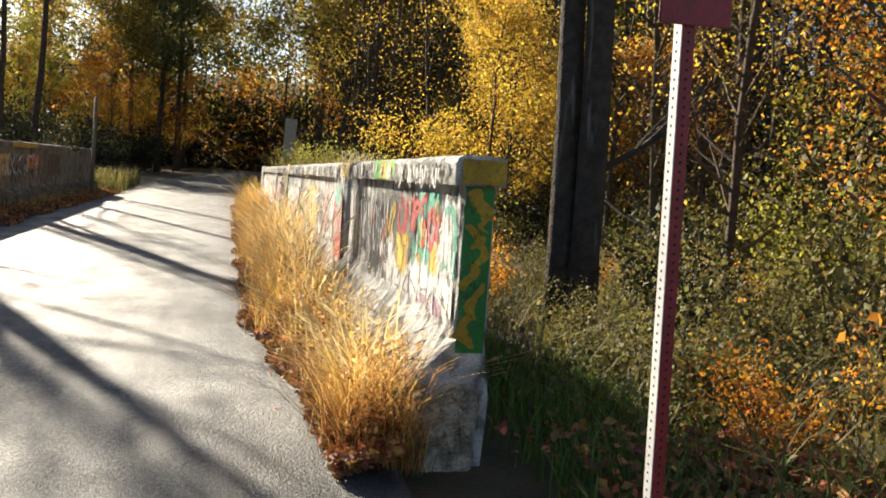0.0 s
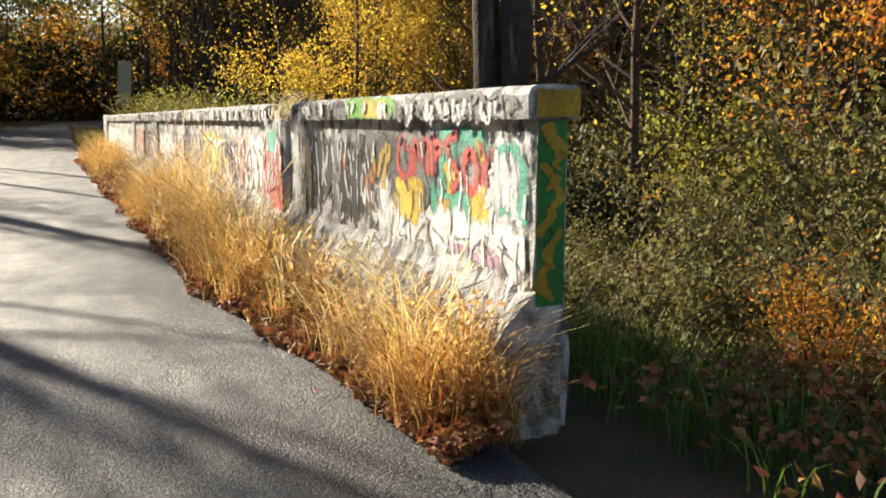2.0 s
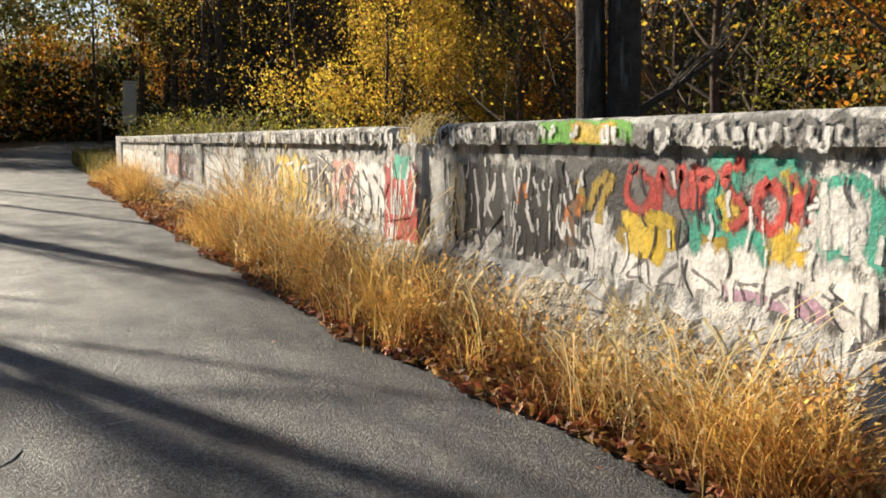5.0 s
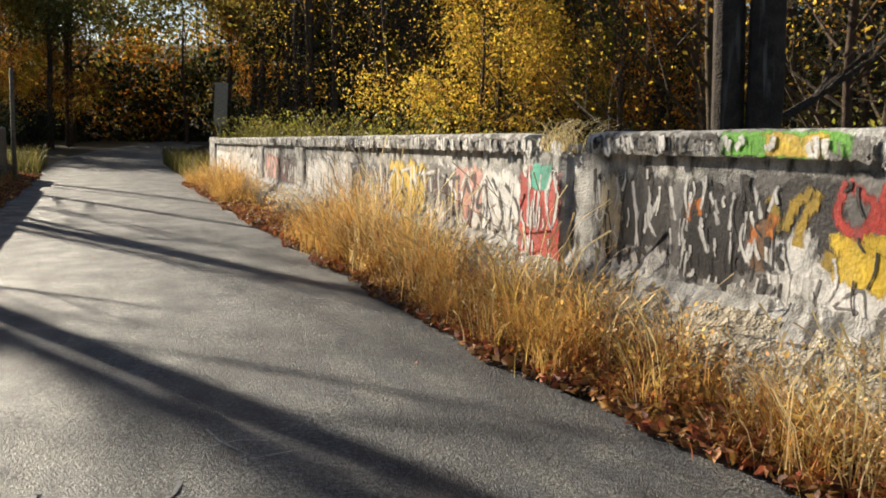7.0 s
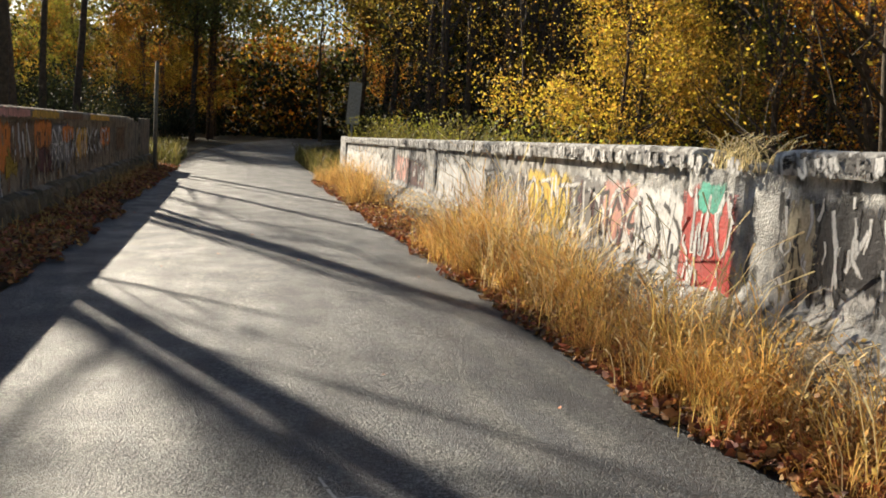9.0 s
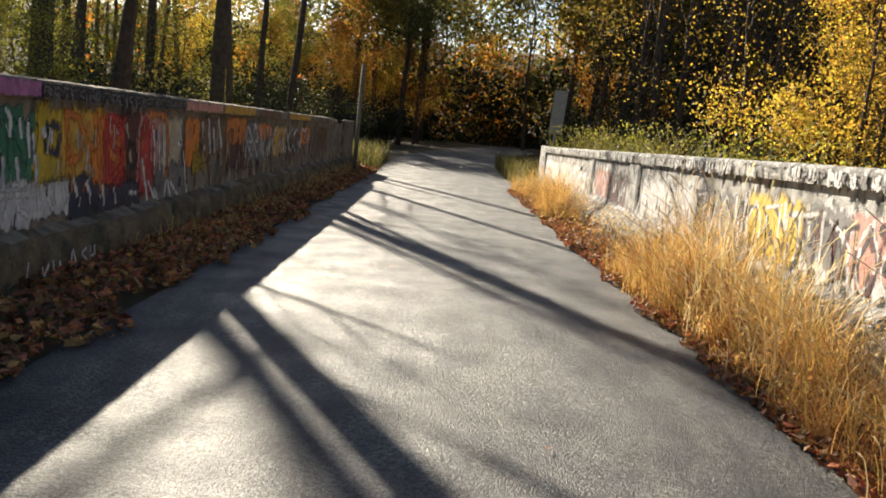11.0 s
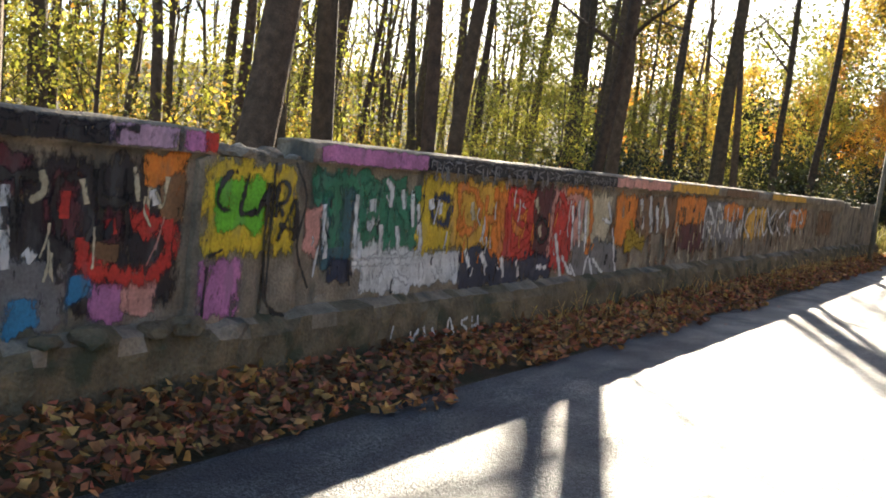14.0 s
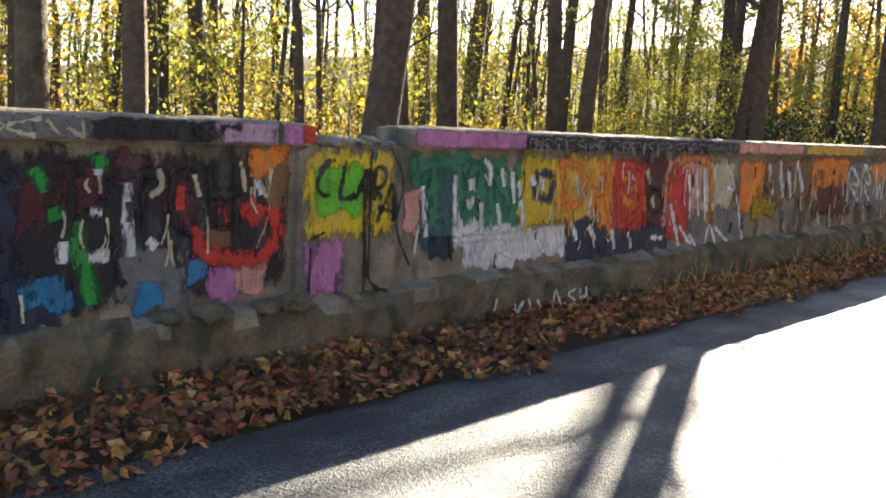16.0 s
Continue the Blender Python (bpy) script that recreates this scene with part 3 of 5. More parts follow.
strokes(W, "l", [[(2.32, 1.18), (2.33, 1.06)], [(2.63, 1.18), (2.65, 1.09), (2.58, 1.04)], [(2.84, 1.15), (2.87, 1.03)], [(3.12, 1.22), (3.16, 1.05)], [(3.21, 1.01), (3.23, 1.12), (3.30, 1.02), (3.33, 1.18)]], 0.024, "cream", 0)
strokes(W, "l", [[(2.46, 1.11), (2.46, 0.92), (2.48, 0.73)], [(2.13, 0.83), (2.13, 0.72)], [(2.26, 0.74), (2.37, 0.75)], [(2.27, 0.97), (2.33, 0.96)], [(2.57, 0.81), (2.62, 0.77)], [(2.30, 1.18), (2.30, 1.15)], [(3.24, 1.11), (3.26, 1.03)]], 0.042, "white", 0)
strokes(W, "l", [[(2.84, 0.77), (2.95, 0.70), (3.15, 0.66), (3.29, 0.68), (3.37, 0.80), (3.36, 0.96)], [(3.12, 0.95), (3.23, 0.98)], [(3.18, 0.88), (3.31, 0.96)]], 0.075, "red", 0)
strokes(W, "l", [[(2.75, 1.09), (2.75, 0.96)], [(3.00, 0.96), (3.02, 0.88)], [(2.86, 0.87), (2.86, 0.75)]], 0.05, "red", 0)
strokes(W, "l", [[(3.32, 0.97), (3.29, 0.85), (3.23, 0.72)], [(3.31, 0.92), (3.28, 0.80)]], 0.012, "salmon", 0)
strokes(W, "l", [[(3.57, 1.01), (3.60, 0.59)]], 0.03, "white", 0)
# yellow pilaster with its name tag
patch(W, "l", 3.53, 4.01, 0.76, 1.30, "yellow", 0.056, 0.04, 0.012)
patch(W, "l", 4.05, 4.22, 0.76, 1.29, "yellow", 0.052, 0.04, 0.02)
patch(W, "l", 3.60, 3.98, 0.90, 1.20, "lime", 0.058, 0.05, 0.05)
patch(W, "l", 3.54, 3.82, 0.42, 0.74, "pink", 0.056, 0.02, 0.02)
C = [[(3.74, 1.24), (3.66, 1.20), (3.61, 1.10), (3.64, 1.03), (3.71, 1.02)],
     [(3.83, 1.23), (3.80, 1.10), (3.79, 1.01), (3.86, 1.00), (3.90, 1.03)],
     [(3.90, 0.99), (3.97, 1.12), (4.01, 1.18), (3.99, 1.05), (3.99, 0.98)], [(3.93, 1.06), (4.0, 1.06)],
     [(4.06, 0.98), (4.07, 1.18), (4.15, 1.17), (4.14, 1.08), (4.07, 1.06)], [(4.07, 1.06), (4.12, 0.99)],
     [(4.08, 0.84), (4.16, 0.98), (4.21, 1.08), (4.24, 0.93), (4.22, 0.84)], [(4.09, 0.94), (4.22, 0.90)]]
strokes(W, "l", C, 0.027, "ink", 0.062, "lettering")
strokes(W, "l", [[(3.58, 0.76), (3.68, 0.80)], [(4.03, 1.3), (4.03, 0.9), (4.035, 0.5)]], 0.014, "black", 0.058)
# long recessed panel
for a, b, c, d, k, dr in ((4.42, 5.39, 1.12, 1.26, "dkgreen", 0.12),
                          (4.53, 4.84, 0.68, 1.17, "bluegreen", 0.1),
                          (4.38, 4.52, 0.75, 1.05, "salmon", 0.03),
                          (4.63, 4.86, 0.58, 0.70, "navy", 0.04),
                          (4.86, 5.55, 0.63, 1.05, "white", 0.1),
                          (5.07, 5.64, 0.75, 1.17, "dkgreen", 0.1),
                          (4.97, 6.23, 0.47, 0.72, "ltgrey", 0.06),
                          (5.56, 6.05, 0.72, 1.29, "yellow", 0.05),
                          (6.00, 6.80, 0.73, 1.28, "amber", 0.1),
                          (6.18, 7.79, 0.42, 0.75, "navy", 0.06),
                          (6.62, 6.96, 0.68, 1.26, "orange", 0.12),
                          (6.82, 7.42, 0.65, 1.24, "red", 0.06),
                          (6.95, 7.19, 0.92, 1.11, "orange", 0.08),
                          (7.32, 7.74, 0.64, 1.29, "maroon", 0.08),
                          (7.67, 8.54, 0.67, 1.29, "salmon", 0.2),
                          (7.73, 8.16, 0.51, 1.16, "red", 0.08),
                          (8.36, 9.02, 0.63, 1.26, "cream", 0.15),
                          (8.21, 9.30, 0.22, 0.76, "grey", 0.05),
                          (9.16, 9.75, 0.78, 1.26, "orange", 0.15),
                          (9.50, 10.10, 0.66, 0.88, "mustard", 0.1),
                          (9.74, 11.10, 0.81, 1.27, "brown", 0.1),
                          (11.02, 12.18, 0.83, 1.29, "orange", 0.1),
                          (11.16, 12.27, 0.61, 0.94, "maroon", 0.06),
                          (12.18, 13.63, 0.80, 1.26, "grey", 0.1)):
    patch(W, "l", a, b, c, d, k, 0, dr)
strokes(W, "l", [[(4.43, 1.19), (4.81, 1.21)], [(4.63, 1.18), (4.67, 0.78)]], 0.11, "dkgreen", 0, "lettering")
strokes(W, "l", [[(4.89, 1.17), (4.94, 0.82)], [(4.89, 1.16), (5.11, 1.19)], [(4.91, 0.99), (5.09, 1.01)], [(4.94, 0.83), (5.12, 0.88)]], 0.09, "dkgreen", 0, "lettering")
strokes(W, "l", [[(5.21, 1.15), (5.26, 0.84)], [(5.21, 1.17), (5.41, 0.98), (5.49, 0.83)], [(5.50, 1.21), (5.53, 0.86)]], 0.08, "dkgreen", 0, "lettering")
strokes(W, "l", [[(4.54, 1.06), (4.59, 0.71)], [(4.84, 1.13), (4.88, 0.71)], [(5.00, 1.10), (5.02, 1.02)], [(5.14, 1.23), (5.21, 1.18), (5.22, 1.05)], [(5.35, 1.18), (5.38, 1.04)], [(5.46, 1.15), (5.50, 0.91)], [(5.55, 1.08), (5.63, 0.73)], [(5.32, 0.92), (5.35, 0.75)], [(5.13, 0.93), (5.15, 0.71)], [(4.86, 0.67), (5.15, 0.67), (5.52, 0.66)], [(5.07, 0.61), (5.09, 0.51)], [(5.16, 0.59), (5.20, 0.53)], [(5.35, 0.58), (5.52, 0.50)], [(5.65, 0.65), (5.69, 0.51)], [(5.82, 0.61), (5.90, 0.51)], [(6.07, 0.67), (6.12, 0.53)], [(6.25, 0.73), (6.33, 0.58)], [(6.49, 0.69), (6.60, 0.57)], [(6.83, 0.65), (6.90, 0.47)], [(7.10, 0.61), (7.16, 0.46)], [(7.49, 0.54), (7.69, 0.52)]], 0.04, "white", 0)
strokes(W, "l", [[(5.73, 1.12), (5.94, 1.11), (5.94, 0.94), (5.77, 0.97), (5.73, 1.12)]], 0.07, "navy", 0)
strokes(W, "l", [[(5.82, 1.09), (5.85, 1.01)], [(5.70, 1.12), (5.72, 1.04)]], 0.05, "white", 0)
strokes(W, "l", [[(6.07, 1.21), (6.14, 0.87)], [(6.04, 1.23), (6.29, 1.19), (6.42, 1.03), (6.34, 0.90), (6.13, 0.85)], [(6.62, 1.24), (6.70, 0.97), (6.82, 0.69)], [(6.48, 1.17), (6.56, 0.79)], [(6.53, 0.98), (6.70, 0.97)]], 0.06, "orange", 0, "lettering")
strokes(W, "l", [[(6.84, 1.21), (6.96, 0.68)], [(6.85, 1.22), (7.25, 1.16), (7.00, 0.99), (7.36, 0.86), (7.00, 0.67)], [(7.76, 1.00), (7.80, 1.21), (8.01, 1.05)]], 0.06, "red", 0, "lettering")
strokes(W, "l", [[(6.28, 1.11), (6.31, 0.96)], [(7.33, 1.16), (7.41, 1.03)], [(7.45, 0.91), (7.50, 0.81)]], 0.05, "cream", 0)
strokes(W, "l", [[(7.47, 1.00), (7.37, 0.88), (7.53, 0.76), (7.65, 0.87), (7.47, 1.00)]], 0.035, "ink", 0)
strokes(W, "l", [[(7.93, 1.24), (8.21, 1.27), (8.49, 1.22)], [(8.47, 1.20), (8.57, 0.91), (8.53, 0.62)]], 0.07, "orange", 0, "lettering")
strokes(W, "l", [[(7.79, 0.84), (8.01, 0.41)], [(8.93, 1.16), (9.12, 0.86), (9.35, 0.37)], [(8.68, 0.58), (9.15, 0.32)], [(8.23, 1.16), (8.34, 0.70)], [(8.09, 1.11), (8.19, 0.67)], [(8.39, 1.16), (8.48, 0.65)], [(8.36, 0.22), (8.19, 0.53), (8.48, 0.30), (8.58, 0.60), (8.86, 0.25), (9.16, 0.25)], [(7.98, 0.62), (8.20, 0.44)], [(8.82, 0.99), (9.03, 0.94)]], 0.042, "white", 0)
strokes(W, "l", [[(9.84, 1.22), (9.98, 0.87)], [(10.10, 1.25), (10.26, 0.83)], [(10.55, 1.25), (10.80, 0.89)], [(10.34, 1.15), (10.47, 0.83)], [(12.73, 1.22), (12.76, 0.81)], [(12.95, 1.18), (13.12, 0.80)], [(13.39, 1.18), (13.50, 0.75)]], 0.07, "ltgrey", 0)
strokes(W, "l", [[(9.59, 0.70), (10.06, 0.77)], [(9.59, 0.97), (9.79, 0.71)]], 0.06, "mustard", 0)
# tag on the footing and cracks between the blocks
strokes(W, "l", [[(5.14, 0.15), (5.16, 0.25)], [(5.37, 0.19), (5.40, 0.12), (5.47, 0.20)], [(5.53, 0.21), (5.57, 0.11)], [(5.64, 0.19), (5.68, 0.12)], [(5.84, 0.10), (5.86, 0.24), (5.94, 0.11)], [(6.12, 0.22), (6.03, 0.19), (6.13, 0.12), (6.04, 0.09)], [(6.18, 0.23), (6.21, 0.09)], [(6.20, 0.15), (6.28, 0.15)], [(6.27, 0.23), (6.30, 0.08)]], 0.022, "ltgrey", 0.175)
strokes(W, "l", [[(3.98, 1.18), (3.98, 0.82), (4.01, 0.53), (4.09, 0.42), (4.20, 0.38)]], 0.022, "ink", 0.062, "crack")
strokes(W, "l", [[(3.57, 0.71), (3.56, 0.43)], [(4.18, 1.31), (4.30, 1.10), (4.25, 0.81), (4.38, 0.54)]], 0.014, "ink", 0.062, "crack")
for a, b, c, d, k, dr in ((12.2, 13.8, 0.7, 1.15, "grey", 0.2), (13.0, 14.0, 1.0, 1.22, "orange", 0.1), (14.2, 15.4, 0.75, 1.2, "amber", 0.1), (17, 18.4, 0.85, 1.2, "orange", 0.1), (19.5, 21, 0.7, 1.2, "brown", 0.1)):
    patch(W, "l", a, b, c, d, k, 0, dr)
strokes(W, "l", letters(29, 12.2, 18, 0.7, 1.2, 0.5), 0.05, "ltgrey")

for sd, a, b, c, d, n, k, w in ((101, 0.5, 3.4, 0.5, 1.25, 26, "black", 0.03), (102, 1.5, 3.4, 0.5, 1.2, 12, "cream", 0.012), (104, 4.4, 8.2, 0.55, 1.25, 34, "ltgrey", 0.016),
                                (105, 4.4, 9.2, 0.5, 1.2, 26, "black", 0.014), (106, 6, 9, 0.6, 1.2, 14, "orange", 0.02), (107, 9, 21, 0.5, 1.2, 90, "brown", 0.05), (108, 9, 21, 0.5, 1.2, 60, "cream", 0.035), (109, 9, 21, 0.6, 1.2, 60, "black", 0.04), (110, 5.6, 9, 1.34, 1.42, 40, "grey", 0.02)):
    strokes(W, "l", drips(sd, a, b, c, d, n), w, k, 0.053 if c > 1.3 else 0)
W = wall_right
LAYER[0] = 0
patch(W, "r", 0.62, 1.48, top_r(1) - 0.125, top_r(1) - 0.02, "lime", 0.067, 0, 0.01)
patch(W, "r", 0.75, 1.15, top_r(1) - 0.12, top_r(1) - 0.03, "yellow", 0.068, 0, 0.02)
strokes(W, "r", letters(41, -0.75, 0.5, top_r(0) - 0.115, top_r(0) - 0.025, 0.14), 0.026, "grey", 0.067)
strokes(W, "r", letters(42, 1.5, 2.75, top_r(2) - 0.115, top_r(2) - 0.025, 0.14), 0.026, "black", 0.067)
for k in range(5):
    a = 3.8 + 3.7 * k
    strokes(W, "r", letters(60 + k, a, a + 3.3, top_r(a) - 0.11, top_r(a) - 0.04, 0.3), 0.03, "grey", 0.067)
for a, b, c, d, k, dr in ((0.2, 1.3, 0.82, 1.22, "grey", 0.1), (0.55, 1.1, 0.85, 1.2, "black", 0.15), (-0.76, -0.47, 0.85, 1.25, "ltgrey", 0.05),
                          (-0.74, -0.44, 0.87, 1.17, "teal", 0.06),
                          (-0.66, -0.51, 0.92, 1.14, "white", 0.05),
                          (-0.04, 0.17, 1.05, 1.25, "teal", 0.12),
                          (-0.38, -0.08, 1.15, 1.25, "teal", 0.06),
                          (-0.21, 0.30, 0.80, 0.94, "teal", 0.06),
                          (-0.48, -0.21, 0.81, 1.02, "ltgrey", 0.05),
                          (-0.41, -0.21, 0.81, 0.92, "yellow", 0.06),
                          (0.03, 0.17, 0.81, 0.88, "mustard", 0.03),
                          (-0.05, 0.06, 0.97, 1.08, "yellow", 0.05),
                          (0.26, 0.70, 0.94, 1.24, "grey", 0.08),
                          (-0.72, 1.06, 0.41, 0.84, "white", 0.08),
                          (0.24, 0.99, 0.52, 0.80, "white", 0.1),
                          (-0.54, 0.03, 0.53, 0.67, "paleink", 0.05),
                          (0.35, 0.75, 0.80, 0.97, "yellow", 0.14)):
    patch(W, "r", a, b, c, d, k, 0, dr)
strokes(W, "r", [[(0.68, 1.19), (0.73, 1.04), (0.59, 0.97), (0.53, 1.09), (0.68, 1.19)], [(0.48, 0.98), (0.47, 1.17), (0.39, 1.07), (0.33, 1.19), (0.30, 1.00)]], 0.045, "red", 0, "lettering")
strokes(W, "r", [[(0.27, 1.18), (0.22, 1.00)], [(0.27, 1.18), (0.14, 1.15), (0.24, 1.08)], [(-0.06, 1.22), (0.07, 1.17), (-0.01, 1.08), (-0.08, 1.01), (0.01, 0.93)], [(-0.20, 1.15), (-0.13, 1.07), (-0.20, 0.95), (-0.28, 1.04), (-0.20, 1.15)], [(-0.30, 1.18), (-0.40, 0.99)], [(-0.42, 1.17), (-0.33, 0.98)]], 0.05, "red", 0, "lettering")
strokes(W, "r", [[(0.09, 1.07), (0.01, 0.97)], [(-0.27, 1.20), (-0.32, 1.10)], [(-0.36, 0.98), (-0.26, 0.85)], [(0.58, 0.95), (0.38, 0.91)]], 0.05, "yellow", 0)
strokes(W, "r", [[(-0.46, 1.16), (-0.49, 0.90)], [(-0.55, 1.15), (-0.58, 0.89)], [(-0.62, 1.13), (-0.65, 0.94)], [(-0.48, 1.03), (-0.63, 1.03)]], 0.035, "white", 0)
for a, b, c, d, k, dr in ((1.09, 2.76, 0.48, 1.14, "grey", 0.1),
                          (1.96, 2.46, 0.68, 1.15, "black", 0.2),
                          (1.32, 1.85, 0.67, 1.12, "black", 0.2),
                          (1.09, 1.32, 0.70, 1.09, "black", 0.15),
                          (2.46, 2.71, 0.67, 1.13, "cream", 0.1),
                          (0.85, 1.16, 0.68, 0.94, "ltgrey", 0.1),
                          (1.15, 1.28, 0.78, 1.00, "brown", 0.1),
                          (1.93, 2.37, 0.48, 0.72, "ltgrey", 0.1)):
    patch(W, "r", a, b, c, d, k, 0, dr)
strokes(W, "r", [[(0.88, 1.15), (1.00, 1.05), (1.06, 0.94)], [(0.84, 1.14), (0.93, 0.98), (0.95, 0.87)], [(0.75, 0.87), (0.78, 0.79)], [(1.17, 1.09), (1.06, 0.94)]], 0.05, "mustard", 0)
strokes(W, "r", [[(2.15, 1.05), (2.17, 0.89), (2.08, 0.80)], [(1.97, 1.10), (1.90, 0.91)], [(1.77, 1.08), (1.80, 0.86)], [(1.61, 1.09), (1.53, 0.92)], [(2.35, 1.11), (2.28, 0.88)], [(1.42, 1.10), (1.44, 0.90)], [(2.07, 1.03), (2.21, 0.81)], [(1.27, 1.14), (1.21, 0.98)], [(1.69, 0.90), (1.60, 0.76)]], 0.026, "white", 0)
strokes(W, "r", [[(1.77, 1.02), (1.78, 0.92)], [(1.70, 1.05), (1.67, 0.96)], [(1.25, 0.95), (1.27, 0.83)], [(1.12, 1.01), (1.13, 0.88)]], 0.05, "orange", 0)
strokes(W, "r", letters(53, -0.7, 1.2, 0.52, 0.74, 0.25), 0.012, "grey")
patch(W, "r", 3.16, 3.78, 0.42, 1.14, "red", 0.05, 0.1)
patch(W, "r", 3.3, 3.6, 1.0, 1.18, "teal", 0.052, 0.05)
strokes(W, "r", letters(57, 3.2, 3.7, 0.7, 1.15, 0.25), 0.03, "ltgrey", 0.052)
for a, b, c, d, k, dr in ((3.85, 5.9, 0.55, 1.12, "white", 0.1), (4.6, 5.2, 0.75, 1.1, "salmon", 0.2), (5.2, 5.9, 0.7, 1.1, "grey", 0.2), (5.96, 7.15, 0.62, 1.11, "yellow", 0.15), (7.3, 8.6, 0.6, 1.05, "grey", 0.2), (8.7, 11.2, 0.5, 1.05, "ltgrey", 0.2), (12.2, 13.4, 0.4, 1.0, "maroon", 0.1),
                          (13.5, 14.8, 0.4, 1.0, "salmon", 0.1), (15.7, 19.4, 0.35, 1.0, "ltgrey", 0.2), (19.5, 22.0, 0.3, 0.98, "white", 0.2)):
    patch(W, "r", a, b, c, d, k, 0, dr)
strokes(W, "r", letters(58, 3.9, 11.2, 0.5, 1.05, 0.3), 0.03, "black")
strokes(W, "r", letters(59, 4.0, 11.0, 0.6, 1.05, 0.4), 0.03, "white")
strokes(W, "r", letters(70, 12.2, 21.5, 0.4, 1.0, 0.5), 0.06, "grey")


for sd, a, b, c, d, n, k, w in ((121, -0.75, 2.8, 0.45, 1.2, 60, "white", 0.018), (122, -0.75, 2.8, 0.4, 1.2, 70, "black", 0.010), (123, 1.0, 2.8, 0.45, 1.2, 40, "black", 0.03), (124, 1.0, 2.8, 0.55, 1.2, 40, "white", 0.018),
                                (127, 3.9, 11.3, 0.5, 1.1, 130, "black", 0.035), (128, 3.9, 11.3, 0.5, 1.1, 120, "white", 0.035), (129, 12.2, 22, 0.35, 1.0, 140, "black", 0.05), (130, 12.2, 22, 0.35, 1.0, 120, "white", 0.05), (131, 3.2, 3.75, 0.5, 1.15, 20, "white", 0.02), (132, 4, 6, 0.5, 1.1, 20, "maroon", 0.04)):
    strokes(W, "r", drips(sd, a, b, c, d, n), w, k, 0.052 if sd == 131 else 0)
for k in range(6):
    a = -0.75 + 3.75 * k
    strokes(W, "r", drips(140 + k, a, a + 3.3, top_r(a + 2) - 0.06, top_r(a + 2) - 0.03, 20), 0.022, "grey", 0.067)
    strokes(W, "r", drips(150 + k, a, a + 3.3, top_r(a + 2) - 0.06, top_r(a + 2) - 0.03, 34), 0.03, "white", 0.067)


def end_paint(x0, x1, z0, z1, key, k, y=-0.80):
    """Paint on the broken end of the parapet."""
    bm = bmesh.new()
    n = 14
    L, R = [], []
    for i in range(n + 1):
        z = z0 + (z1 - z0) * i / n
        q = 0.012 * noise.noise(Vector((k, z * 14, 0)))
        L.append(bm.verts.new((x0 + q, y - 0.006 - 0.0016 * k, z)))
        R.append(bm.verts.new((x1 + q * (z1 - z0 < 0.3), y - 0.006 - 0.0016 * k, z)))
    for i in range(n):
        bm.faces.new((L[i], R[i], R[i + 1], L[i + 1]))
    lay = bm.verts.layers.float.new("edge")
    for v in bm.verts:
        v[lay] = 0.85
    return part("paint_patch", bm, paint(key), wall_right)


def end_blob(xc, z0, z1, w, key, k, y=-0.80):
    """A rounded, wavering dab of paint on the broken end."""
    bm = bmesh.new()
    n, L, R = 16, [], []
    for i in range(n + 1):
        f = i / n
        half = w * (math.sin(math.pi * (0.04 + 0.92 * f)) ** 0.6) * (1 + 0.5 * noise.noise(Vector((k, f * 4, 1))))
        c = xc + 0.03 * math.sin(f * 5 + k)
        L.append(bm.verts.new((c - half, y - 0.006 - 0.0006 * k, z0 + (z1 - z0) * f)))
        R.append(bm.verts.new((c + half, y - 0.006 - 0.0006 * k, z0 + (z1 - z0) * f)))
    for i in range(n):
        bm.faces.new((L[i], R[i], R[i + 1], L[i + 1]))
    lay = bm.verts.layers.float.new("edge")
    for v in bm.verts:
        v[lay] = 0.85
    return part("paint_patch", bm, paint(key), wall_right)


end_paint(0.045, 0.185, 0.50, 1.295, "green", 0)
for i, (c, z0, z1, w) in enumerate(((0.10, 0.52, 0.70, 0.032), (0.13, 0.66, 0.84, 0.026), (0.09, 0.80, 0.93, 0.030), (0.13, 0.90, 1.04, 0.024), (0.10, 1.00, 1.12, 0.034), (0.12, 1.14, 1.29, 0.045), (0.07, 0.54, 0.62, 0.02), (0.155, 1.08, 1.16, 0.018))):
    end_blob(c, z0, z1, w, "mustard", 2 + i)
end_paint(0.012, 0.225, 1.31, 1.425, "mustard", 5, -0.832)
# broken footing at the end of the parapet
bm = bmesh.new()
box(bm, -0.15, 0.165, -0.88, -0.70, -0.25, 0.36, 0.04)
bmesh.ops.subdivide_edges(bm, edges=bm.edges, cuts=4, use_grid_fill=True)
for v in bm.verts:
    q = noise.noise(v.co * 5) * 0.06 + noise.noise(v.co * 13) * 0.035
    v.co += Vector((q, q, q * 0.6))
    if v.co.x < 0.02 and v.co.z > 0.25:
        v.co.z -= 0.6 * (0.02 - v.co.x)
part("footing", bm, M_FOOT_R, wall_right, "broken mossy concrete footing")


